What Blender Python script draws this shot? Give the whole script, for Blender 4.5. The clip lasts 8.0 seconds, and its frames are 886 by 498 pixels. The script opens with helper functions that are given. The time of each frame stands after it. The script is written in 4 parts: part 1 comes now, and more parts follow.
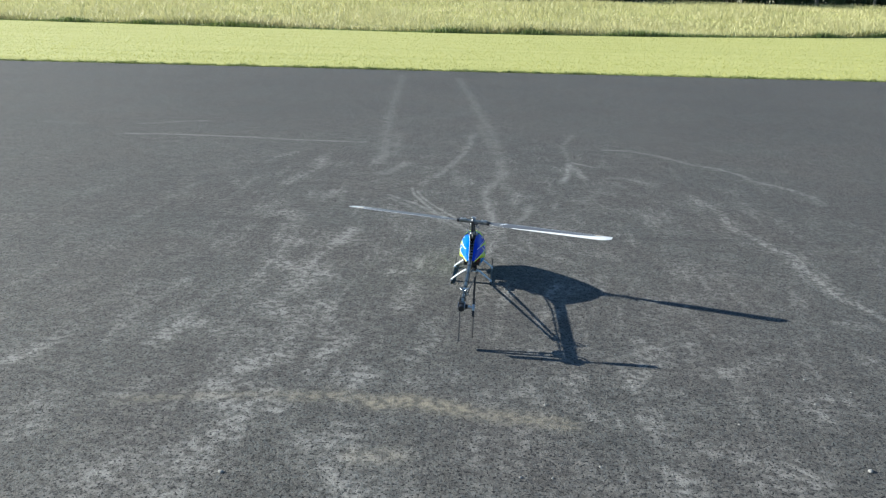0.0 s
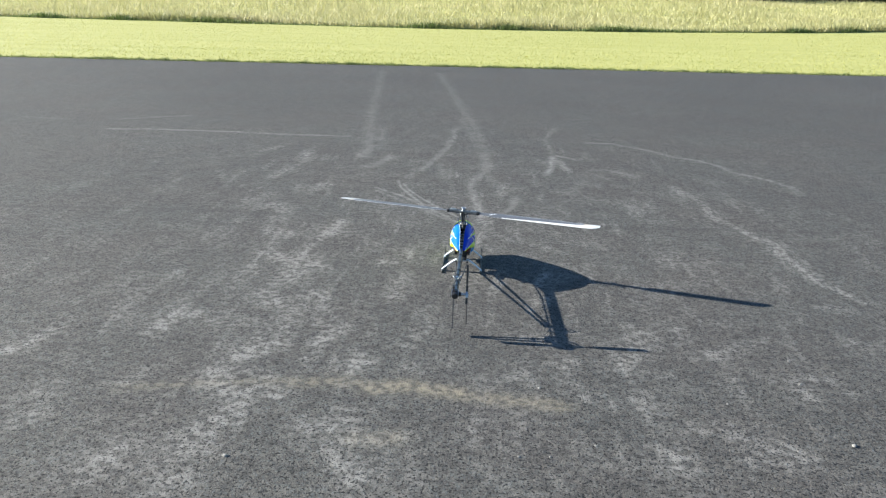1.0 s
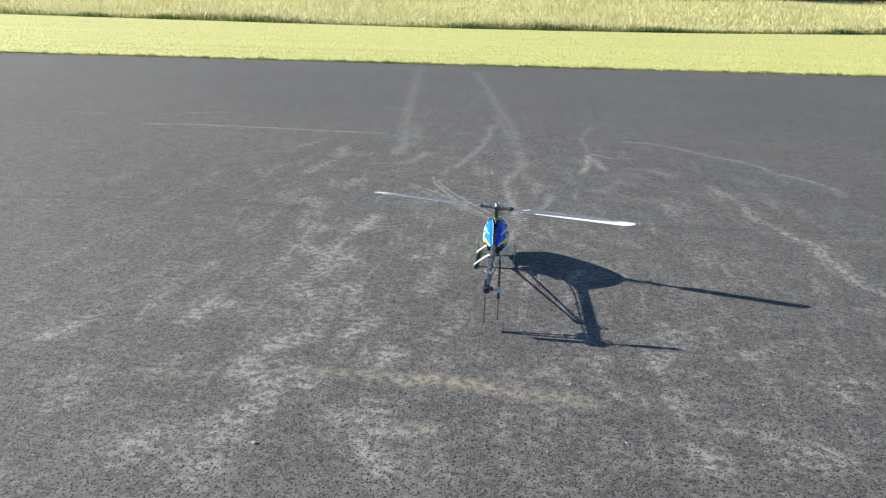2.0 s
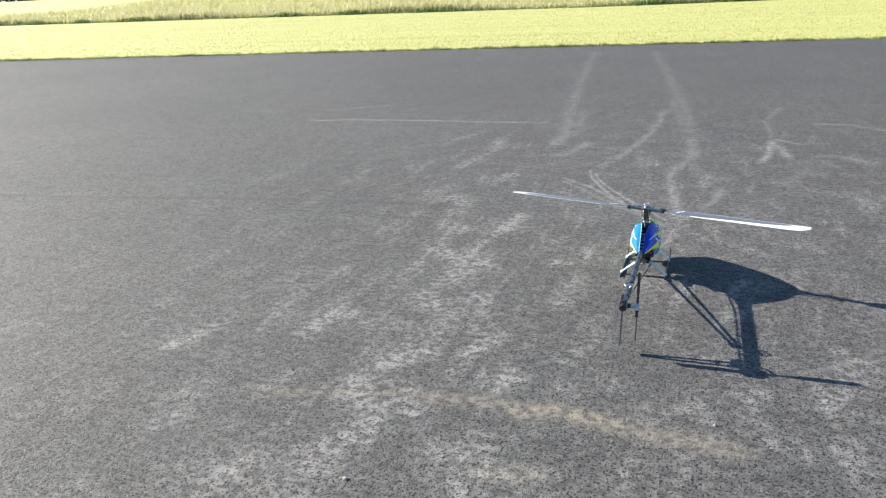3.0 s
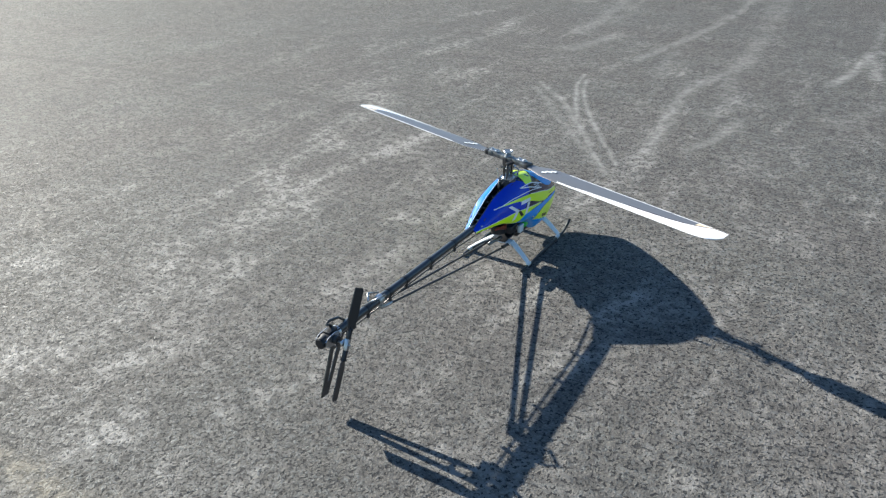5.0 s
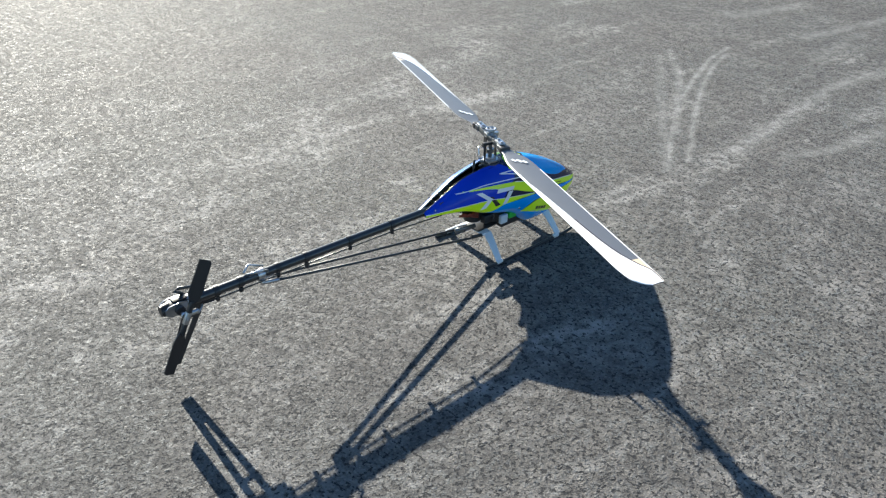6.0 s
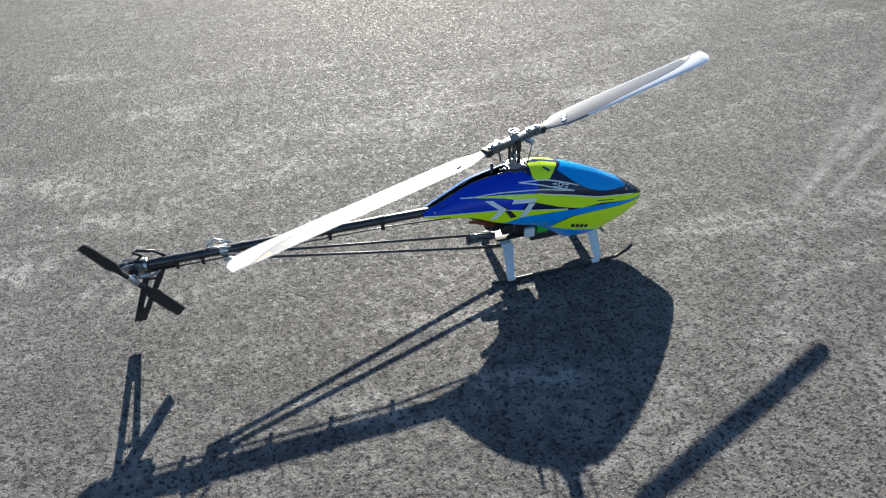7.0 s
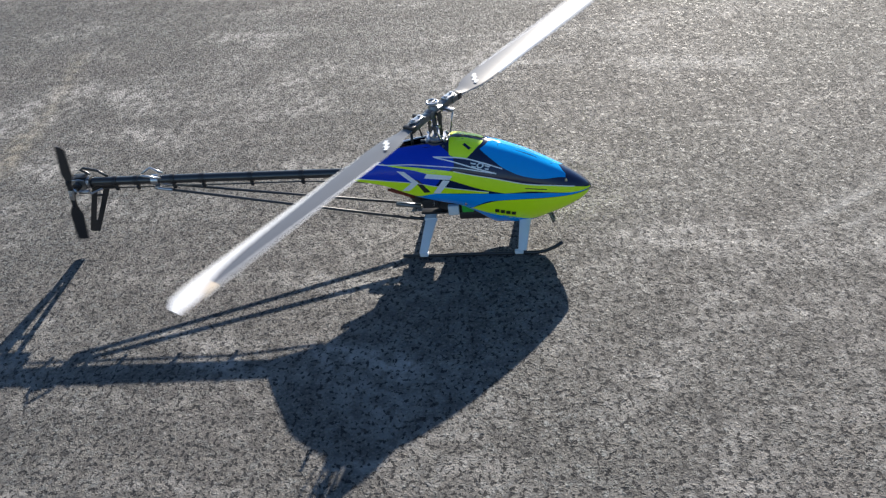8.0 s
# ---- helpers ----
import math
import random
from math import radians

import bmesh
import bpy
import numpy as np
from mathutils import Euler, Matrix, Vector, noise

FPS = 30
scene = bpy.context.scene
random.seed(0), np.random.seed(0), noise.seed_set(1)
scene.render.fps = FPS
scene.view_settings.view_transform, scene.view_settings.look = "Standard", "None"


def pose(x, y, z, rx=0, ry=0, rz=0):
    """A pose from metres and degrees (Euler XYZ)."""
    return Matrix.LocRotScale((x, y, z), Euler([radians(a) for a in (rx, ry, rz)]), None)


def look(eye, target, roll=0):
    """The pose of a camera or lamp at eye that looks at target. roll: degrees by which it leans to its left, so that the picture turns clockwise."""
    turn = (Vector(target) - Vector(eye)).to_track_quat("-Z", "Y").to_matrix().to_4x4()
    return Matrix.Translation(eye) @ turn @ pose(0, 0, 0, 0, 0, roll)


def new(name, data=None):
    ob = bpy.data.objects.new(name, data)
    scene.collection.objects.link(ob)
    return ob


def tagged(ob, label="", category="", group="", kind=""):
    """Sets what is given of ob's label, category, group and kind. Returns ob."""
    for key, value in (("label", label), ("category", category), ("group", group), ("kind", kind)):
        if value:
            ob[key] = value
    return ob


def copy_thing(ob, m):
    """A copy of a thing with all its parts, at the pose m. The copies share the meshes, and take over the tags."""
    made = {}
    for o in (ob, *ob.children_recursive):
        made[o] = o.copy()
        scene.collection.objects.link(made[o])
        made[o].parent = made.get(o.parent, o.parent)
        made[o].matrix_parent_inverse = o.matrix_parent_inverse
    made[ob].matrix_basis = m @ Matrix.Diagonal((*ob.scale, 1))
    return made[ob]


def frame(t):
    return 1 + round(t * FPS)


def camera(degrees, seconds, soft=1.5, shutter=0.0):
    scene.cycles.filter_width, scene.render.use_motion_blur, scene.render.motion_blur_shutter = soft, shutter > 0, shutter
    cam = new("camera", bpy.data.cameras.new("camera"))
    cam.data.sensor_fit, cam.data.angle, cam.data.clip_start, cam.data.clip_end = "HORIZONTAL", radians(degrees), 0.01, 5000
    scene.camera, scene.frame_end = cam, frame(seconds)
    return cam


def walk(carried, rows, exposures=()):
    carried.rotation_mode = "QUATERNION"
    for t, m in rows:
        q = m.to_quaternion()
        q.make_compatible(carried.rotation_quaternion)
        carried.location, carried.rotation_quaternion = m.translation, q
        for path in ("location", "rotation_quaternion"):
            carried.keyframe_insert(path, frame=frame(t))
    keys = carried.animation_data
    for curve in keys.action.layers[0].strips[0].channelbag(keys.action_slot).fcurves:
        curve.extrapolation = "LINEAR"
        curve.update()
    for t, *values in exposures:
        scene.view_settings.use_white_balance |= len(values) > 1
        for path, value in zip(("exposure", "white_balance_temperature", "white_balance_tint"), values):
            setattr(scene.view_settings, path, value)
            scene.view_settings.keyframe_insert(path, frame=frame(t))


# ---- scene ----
cam = camera(57.8, 8.0, 1.25, 0.05)
PATH = [
    (0, (0.196, -4.436, 1.555), (0.038, -2.532, 0.962), 1.3),
    (0.5, (0.162, -4.446, 1.535), (0.044, -2.538, 0.946), 2.4),
    (1, (0.132, -4.514, 1.539), (0.028, -2.609, 0.938), 1.3),
    (1.2, (0.133, -4.538, 1.538), (-0.013, -2.628, 0.963), 2.0),
    (2.3, (0.158, -4.459, 1.494), (-0.046, -2.576, 0.851), 0.9),
    (2.5, (0.177, -4.386, 1.492), (-0.055, -2.526, 0.792), 0.4),
    (2.7, (0.225, -4.274, 1.502), (-0.149, -2.419, 0.855), -0.1),
    (3, (0.336, -4.098, 1.505), (-0.3, -2.311, 0.873), -2.8),
    (3.5, (0.487, -3.658, 1.43), (-0.13, -1.868, 0.786), -1.1),
    (4, (0.662, -3.187, 1.387), (-0.011, -1.427, 0.715), -1.5),
    (4.5, (0.891, -2.718, 1.337), (0.147, -1.073, 0.475), -0.5),
    (4.7, (0.974, -2.507, 1.307), (0.162, -0.909, 0.42), 0.4),
    (5.8, (1.437, -1.603, 1.279), (0.209, -0.399, 0.259), -2.4),
    (6, (1.501, -1.455, 1.256), (0.206, -0.347, 0.209), 0.8),
    (6.5, (1.644, -1.03, 1.244), (0.159, -0.292, 0.127), -2.9),
    (6.6, (1.674, -0.973, 1.261), (0.177, -0.296, 0.121), -1.2),
    (6.7, (1.692, -0.88, 1.272), (0.16, -0.309, 0.119), -2.0),
    (6.8, (1.699, -0.79, 1.273), (0.142, -0.279, 0.126), -3.0),
    (6.9, (1.714, -0.706, 1.266), (0.123, -0.268, 0.136), -3.3),
    (7, (1.707, -0.619, 1.259), (0.1, -0.226, 0.135), -3.9),
    (7.1, (1.696, -0.555, 1.257), (0.085, -0.208, 0.123), -4.0),
    (7.2, (1.685, -0.481, 1.257), (0.1, -0.164, 0.079), -3.3),
    (7.3, (1.687, -0.385, 1.26), (0.103, -0.064, 0.083), -2.3),
    (7.4, (1.693, -0.293, 1.251), (0.093, -0.136, 0.062), -5.8),
    (7.5, (1.679, -0.208, 1.237), (0.058, -0.115, 0.07), -5.6),
    (7.6, (1.687, -0.128, 1.24), (0.054, -0.095, 0.085), -6.1),
    (7.7, (1.686, -0.044, 1.24), (0.058, -0.037, 0.079), -5.1),
    (7.8, (1.69, 0.071, 1.239), (0.091, 0.014, 0.039), -5.5),
    (7.9, (1.687, 0.188, 1.238), (0.116, -0.028, 0.019), -7.9),
    (8, (1.677, 0.278, 1.232), (0.11, -0.003, 0.021), -8.0),
]
walk(cam, [(t, look(eye, target, roll)) for t, eye, target, roll in PATH],
     [(0.0, 1.26, 6150, 3), (0.5, 1.41, 6250, 5), (1.0, 1.5, 6350, 6), (2.5, 1.54, 6450, 9), (3.0, 1.7, 6450, 9), (4.0, 1.53, 6400, 6), (4.5, 1.61, 6400, 6), (6.0, 1.64, 6400, 6), (7.0, 1.43, 6450, 8), (8.0, 1.36, 6500, 11)])

# ---- world, sun, exposure ----
TO_SUN = Vector((-0.905, 0.19, 0.3455)).normalized()
world = bpy.data.worlds.new("sky")
scene.world = world
world.use_nodes = True
wn = world.node_tree.nodes
sky = wn.new("ShaderNodeTexSky")
sky.sky_type, sky.sun_disc = "NISHITA", False
sky.sun_elevation, sky.sun_rotation = math.asin(TO_SUN.z), math.atan2(TO_SUN.x, TO_SUN.y)
sky.air_density, sky.dust_density, sky.ozone_density = 1.0, 0.1, 4.0
wn["Background"].inputs["Strength"].default_value = 0.066
world.node_tree.links.new(sky.outputs["Color"], wn["Background"].inputs["Color"])
lamp = bpy.data.lights.new("sun", "SUN")
lamp.energy, lamp.angle, lamp.color = 5.0, radians(0.53), (1.0, 0.93, 0.82)
new("sun", lamp).matrix_world = look(TO_SUN * 50, (0, 0, 0))


# ---- materials ----
def material(name, color=(0.5, 0.5, 0.5), rough=0.5, metal=0.0, coat=0.0, noise_scale=60.0, vary=0.12, bump=0.0, spec=0.5):
    """A plain surface with a little grain in its colour and roughness."""
    m = bpy.data.materials.new(name)
    m.use_nodes = True
    n, ln = m.node_tree.nodes, m.node_tree.links.new
    p = n["Principled BSDF"]
    p.inputs["Metallic"].default_value = metal
    p.inputs["Coat Weight"].default_value = coat
    p.inputs["Coat Roughness"].default_value = 0.06
    p.inputs["Specular IOR Level"].default_value = spec
    tc, nz, nz2 = n.new("ShaderNodeTexCoord"), n.new("ShaderNodeTexNoise"), n.new("ShaderNodeTexNoise")
    nz.inputs["Scale"].default_value, nz2.inputs["Scale"].default_value = noise_scale, noise_scale * 9
    nz.inputs["Detail"].default_value = 6
    ln(tc.outputs["Object"], nz.inputs["Vector"]), ln(tc.outputs["Object"], nz2.inputs["Vector"])
    mix = n.new("ShaderNodeMix")
    mix.data_type = "RGBA"
    mix.inputs["A"].default_value = (*[c * (1 - vary) for c in color], 1)
    mix.inputs["B"].default_value = (*[min(1, c * (1 + vary)) for c in color], 1)
    ln(nz.outputs["Fac"], mix.inputs["Factor"])
    ln(mix.outputs["Result"], p.inputs["Base Color"])
    rr = n.new("ShaderNodeMapRange")
    rr.inputs["To Min"].default_value, rr.inputs["To Max"].default_value = max(0.02, rough * 0.8), min(1, rough * 1.2)
    ln(nz2.outputs["Fac"], rr.inputs["Value"]), ln(rr.outputs["Result"], p.inputs["Roughness"])
    if bump:
        b = n.new("ShaderNodeBump")
        b.inputs["Strength"].default_value, b.inputs["Distance"].default_value = bump, 0.0005
        ln(nz2.outputs["Fac"], b.inputs["Height"]), ln(b.outputs["Normal"], p.inputs["Normal"])
    return m


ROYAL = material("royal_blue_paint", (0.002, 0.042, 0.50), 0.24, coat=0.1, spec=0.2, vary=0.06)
CYAN = material("cyan_blue_paint", (0.003, 0.31, 0.76), 0.1, coat=0.06, spec=0.15, vary=0.06)
AZURE = material("azure_paint", (0.003, 0.28, 0.80), 0.24, coat=0.1, spec=0.2, vary=0.06)
# Brighter copy of the royal blue: sunlight on the left side put into colour.
SUNLIT_BLUE = material("sunlit_royal_blue", (0.003, 0.135, 0.60), 0.3, coat=0.1, spec=0.2, vary=0.06)
LIME = material("fluorescent_lime_paint", (0.70, 0.98, 0.008), 0.3, coat=0.3, vary=0.06)
NAVY = material("navy_paint", (0.008, 0.016, 0.055), 0.14, coat=0.2, spec=0.25)
BLACK = material("black_plastic", (0.016, 0.016, 0.018), 0.42, bump=0.2)
CARBON = material("carbon_fibre", (0.020, 0.021, 0.023), 0.3, coat=0.5, noise_scale=200, vary=0.4)
WHITE_PAINT = material("white_decal", (0.78, 0.8, 0.82), 0.35)
WHITE_PLASTIC = material("white_plastic", (0.62, 0.66, 0.69), 0.4, vary=0.05)
ALU = material("brushed_aluminium", (0.46, 0.47, 0.49), 0.34, metal=1.0, noise_scale=150)
STEEL = material("polished_steel", (0.6, 0.6, 0.6), 0.2, metal=1.0)
COPPER = material("red_copper_winding", (0.21, 0.034, 0.018), 0.5, metal=0.2)
GREEN = material("green_wrap", (0.03, 0.42, 0.05), 0.4)
TAN = material("tan_nylon_gear", (0.5, 0.4, 0.22), 0.5)
BLADE_GREY = material("grey_blade_lacquer", (0.115, 0.123, 0.14), 0.4, coat=0.05, noise_scale=30, vary=0.06, spec=0.3)
BLADE_WHITE = material("white_blade_lacquer", (0.84, 0.83, 0.82), 0.2, coat=0.6, noise_scale=30, vary=0.04)
BLADE_LINE = material("dark_blade_line", (0.08, 0.06, 0.06), 0.25, coat=0.5)
BLADE_SAND = material("sand_blade_panel", (0.72, 0.58, 0.4), 0.2, coat=0.6)
CREAM = material("cream_resin", (0.62, 0.56, 0.42), 0.5)
# Pale tone standing in for sun caught on the slot's far edge.
LIT_EDGE = material("sunlit_slot_edge", (0.45, 0.55, 0.66), 0.35)
ROD = material("dark_anodised_rod", (0.045, 0.046, 0.05), 0.5, metal=0.1)
DARK_ALU = material("dark_anodised_aluminium", (0.16, 0.17, 0.18), 0.35, metal=0.8)
STONE = material("pale_stone", (0.25, 0.245, 0.235), 0.8, noise_scale=120, vary=0.3)


def asphalt_material():
    """Worn tarmac: dark binder and painted shade in the pits, grey chippings, pale dust on the tops of the stones, a
    tan stain.
    """
    m = bpy.data.materials.new("worn_asphalt")
    m.use_nodes = True
    n, ln = m.node_tree.nodes, m.node_tree.links.new
    p = n["Principled BSDF"]
    tc = n.new("ShaderNodeTexCoord")

    def tex(kind, scale, detail=2.0):
        t = n.new(kind)
        t.inputs["Scale"].default_value = scale
        if "Detail" in t.inputs:
            t.inputs["Detail"].default_value = detail
        ln(tc.outputs["Object"], t.inputs["Vector"])
        return t

    def math_node(op, a, b=None):
        t = n.new("ShaderNodeMath")
        t.operation, t.use_clamp = op, False
        for s, v in zip(t.inputs, (a, b)):
            if v is None:
                continue
            if isinstance(v, float):
                s.default_value = v
            else:
                ln(v, s)
        return t.outputs[0]

    def ramp(v, lo, hi, a=0.0, b=1.0):
        t = n.new("ShaderNodeMapRange")
        t.interpolation_type = "SMOOTHSTEP"
        for k, x in (("From Min", lo), ("From Max", hi), ("To Min", a), ("To Max", b)):
            t.inputs[k].default_value = x
        ln(v, t.inputs["Value"])
        return t.outputs["Result"]

    def blend(f, a, b):
        t = n.new("ShaderNodeMix")
        t.data_type = "RGBA"
        ln(f, t.inputs["Factor"])
        for k, v in (("A", a), ("B", b)):
            if isinstance(v, tuple):
                t.inputs[k].default_value = (*v, 1)
            else:
                ln(v, t.inputs[k])
        return t.outputs["Result"]

    warp = tex("ShaderNodeTexNoise", 55.0, 2.0)
    off = n.new("ShaderNodeVectorMath")
    off.operation = "MULTIPLY_ADD"
    ln(warp.outputs["Color"], off.inputs[0])
    off.inputs[1].default_value = (0.012, 0.012, 0.0)
    ln(tc.outputs["Object"], off.inputs[2])
    chips = tex("ShaderNodeTexVoronoi", 104.0)
    chips.voronoi_dimensions = "2D"
    ln(off.outputs["Vector"], chips.inputs["Vector"])
    grit = tex("ShaderNodeTexVoronoi", 260.0)
    mottle = tex("ShaderNodeTexNoise", 26.0, 5.0)
    patch = tex("ShaderNodeTexNoise", 2.6, 6.0)
    broad = tex("ShaderNodeTexNoise", 0.35, 4.0)
    sep = n.new("ShaderNodeSeparateColor")
    ln(chips.outputs["Color"], sep.inputs["Color"])
    # Pits and hollows darken the colour: binder plus the low sun's shade, painted in.
    pits = tex("ShaderNodeTexNoise", 86.0, 2.5)
    pits.inputs["Roughness"].default_value = 0.6
    chinks = tex("ShaderNodeTexNoise", 180.0, 2.0)
    top = math_node("MULTIPLY", ramp(pits.outputs["Fac"], 0.395, 0.44), ramp(chips.outputs["Distance"], 0.72, 0.50, 0.6, 1.0))
    top = math_node("MULTIPLY", top, ramp(chinks.outputs["Fac"], 0.36, 0.44, 0.8, 1.0))
    hollow = tex("ShaderNodeTexNoise", 46.0, 2.5)
    hollow.inputs["Roughness"].default_value = 0.62
    top = math_node("MULTIPLY", top, ramp(hollow.outputs["Fac"], 0.34, 0.40, 0.2, 1.0))
    stone_val = math_node("MULTIPLY", ramp(sep.outputs["Red"], 0.0, 1.0, 0.74, 1.0), top)
    tone = math_node("MULTIPLY", stone_val, ramp(mottle.outputs["Fac"], 0.3, 0.7, 0.68, 1.28))
    drift = tex("ShaderNodeTexNoise", 7.0, 7.0)
    drift.inputs["Roughness"].default_value = 0.7
    tone = math_node("MULTIPLY", tone, ramp(drift.outputs["Fac"], 0.3, 0.7, 0.80, 1.22))
    hue = blend(ramp(sep.outputs["Green"], 0.2, 0.9), (0.164, 0.178, 0.179), (0.188, 0.179, 0.164))
    cast = tex("ShaderNodeTexNoise", 1.1, 5.0)
    hue = blend(ramp(cast.outputs["Fac"], 0.35, 0.65, 0.0, 0.55), hue, (0.184, 0.164, 0.152))
    base = blend(tone, (0.010, 0.010, 0.012), hue)
    base = blend(ramp(broad.outputs["Fac"], 0.3, 0.7, 0.0, 0.2), base, (0.030, 0.031, 0.036))
    dust = n.new("ShaderNodeAttribute")
    dust.attribute_name = "dust"
    stain = n.new("ShaderNodeAttribute")
    stain.attribute_name = "stain"
    streak = tex("ShaderNodeTexNoise", 13.0, 7.0)
    wear = n.new("ShaderNodeAttribute")
    wear.attribute_name = "wear"
    along = n.new("ShaderNodeMapping")
    along.inputs["Scale"].default_value = (7.0, 1.5, 1.0)
    along.inputs["Rotation"].default_value = (0.0, 0.0, 0.12)
    ln(tc.outputs["Object"], along.inputs["Vector"])
    scuff = tex("ShaderNodeTexNoise", 1.0, 8.0)
    scuff.inputs["Roughness"].default_value = 0.68
    ln(along.outputs["Vector"], scuff.inputs["Vector"])
    patchy = math_node("MULTIPLY", ramp(patch.outputs["Fac"], 0.32, 0.6, 0.35, 1.0), ramp(streak.outputs["Fac"], 0.40, 0.62, 0.6, 1.15))
    fine = ramp(mottle.outputs["Fac"], 0.38, 0.62, 0.25, 1.0)
    general = ramp(patch.outputs["Fac"], 0.47, 0.72, 0.02, 0.34)
    general = math_node("ADD", general, ramp(scuff.outputs["Fac"], 0.52, 0.66, 0.0, 0.42))
    general = math_node("MULTIPLY", general, wear.outputs["Fac"])
    amount = math_node("MULTIPLY", math_node("ADD", math_node("MULTIPLY", dust.outputs["Fac"], patchy), general), fine)
    amount = math_node("MULTIPLY", amount, ramp(stone_val, 0.0, 0.4, 0.1, 1.0))
    base = blend(math_node("MINIMUM", amount, 0.58), base, (0.42, 0.406, 0.384))
    film = n.new("ShaderNodeAttribute")
    film.attribute_name = "film"
    base = blend(math_node("MULTIPLY", film.outputs["Fac"], math_node("MULTIPLY", ramp(mottle.outputs["Fac"], 0.36, 0.64, 0.7, 1.12), ramp(drift.outputs["Fac"], 0.35, 0.6, 0.5, 1.15))), base, (0.37, 0.366, 0.35))
    base = blend(math_node("MULTIPLY", math_node("MULTIPLY", stain.outputs["Fac"], fine), 0.7), base, (0.34, 0.30, 0.225))
    seam = n.new("ShaderNodeAttribute")
    seam.attribute_name = "seam"
    base = blend(math_node("MULTIPLY", seam.outputs["Fac"], ramp(mottle.outputs["Fac"], 0.4, 0.6, 0.2, 1.2)), base, (0.025, 0.025, 0.026))
    ln(base, p.inputs["Base Color"])
    ln(ramp(sep.outputs["Green"], 0.0, 1.0, 0.6, 0.9), p.inputs["Roughness"])
    p.inputs["Specular IOR Level"].default_value = 0.4
    height = math_node("ADD", math_node("MULTIPLY", top, ramp(sep.outputs["Blue"], 0.0, 1.0, 0.62, 1.0)), math_node("MULTIPLY", grit.outputs["Distance"], -0.06))
    b = n.new("ShaderNodeBump")
    b.inputs["Strength"].default_value, b.inputs["Distance"].default_value = 1.0, 0.0115
    ln(height, b.inputs["Height"]), ln(b.outputs["Normal"], p.inputs["Normal"])
    return m


def leaf_material(name, colors, rough=0.55, through_light=0.35, differ=0.6, stretch=(1, 1, 1)):
    """Leaves and blades: colour by island, light passing through."""
    m = bpy.data.materials.new(name)
    m.use_nodes = True
    n, ln = m.node_tree.nodes, m.node_tree.links.new
    p = n["Principled BSDF"]
    g = n.new("ShaderNodeNewGeometry")
    r = n.new("ShaderNodeValToRGB")
    r.color_ramp.elements[0].color, r.color_ramp.elements[1].color = (*colors[0], 1), (*colors[-1], 1)
    for k, c in enumerate(colors[1:-1]):
        r.color_ramp.elements.new((k + 1) / (len(colors) - 1)).color = (*c, 1)
    tc, nz = n.new("ShaderNodeTexCoord"), n.new("ShaderNodeTexNoise")
    nz.inputs["Scale"].default_value, nz.inputs["Detail"].default_value = 0.3, 5
    mp = n.new("ShaderNodeMapping")
    mp.inputs["Scale"].default_value = stretch
    ln(tc.outputs["Object"], mp.inputs["Vector"]), ln(mp.outputs["Vector"], nz.inputs["Vector"])
    add = n.new("ShaderNodeMath")
    add.operation = "MULTIPLY_ADD"
    ln(nz.outputs["Fac"], add.inputs[0])
    add.inputs[1].default_value = 0.9
    sub = n.new("ShaderNodeMath")
    sub.operation = "MULTIPLY_ADD"
    ln(g.outputs["Random Per Island"], sub.inputs[0])
    sub.inputs[1].default_value, sub.inputs[2].default_value = differ, 0.05 - differ / 2
    ln(sub.outputs[0], add.inputs[2])
    ln(add.outputs[0], r.inputs["Fac"])
    ln(r.outputs["Color"], p.inputs["Base Color"])
    p.inputs["Roughness"].default_value = rough
    tr = n.new("ShaderNodeBsdfTranslucent")
    ln(r.outputs["Color"], tr.inputs["Color"])
    mx = n.new("ShaderNodeMixShader")
    mx.inputs["Fac"].default_value = through_light
    ln(p.outputs[0], mx.inputs[1]), ln(tr.outputs[0], mx.inputs[2])
    ln(mx.outputs[0], n["Material Output"].inputs["Surface"])
    return m


ASPHALT = asphalt_material()

TURF = leaf_material("mown_turf", [(0.33, 0.34, 0.09), (0.425, 0.42, 0.13), (0.505, 0.485, 0.18)], rough=0.9, through_light=0.0, differ=0.0, stretch=(0.25, 3.5, 1))
LAWN = leaf_material("mown_grass", [(0.36, 0.37, 0.10), (0.45, 0.445, 0.145), (0.52, 0.505, 0.19)], differ=0.05, stretch=(0.25, 3.5, 1))
VERGE = leaf_material("verge_grass", [(0.04, 0.07, 0.02), (0.16, 0.21, 0.05), (0.44, 0.46, 0.18)], differ=0.9)
# Green darkened to carry the shade at the foot of the meadow.
SHADY_GRASS = leaf_material("shade_toned_grass", [(0.05, 0.09, 0.025), (0.16, 0.22, 0.06), (0.46, 0.44, 0.22)], differ=0.5)
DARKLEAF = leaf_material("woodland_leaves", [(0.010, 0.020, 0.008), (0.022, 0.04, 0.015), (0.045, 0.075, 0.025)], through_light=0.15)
MEADOW = leaf_material("meadow_grass", [(0.22, 0.26, 0.09), (0.48, 0.455, 0.225), (0.60, 0.53, 0.34)], differ=0.1, stretch=(0.35, 1.6, 1))
LEAF = leaf_material("tree_leaves", [(0.012, 0.03, 0.008), (0.03, 0.06, 0.014), (0.06, 0.10, 0.025)], through_light=0.2)
BARK = material("grey_bark", (0.16, 0.14, 0.12), 0.9, noise_scale=5, vary=0.4, bump=0.6)


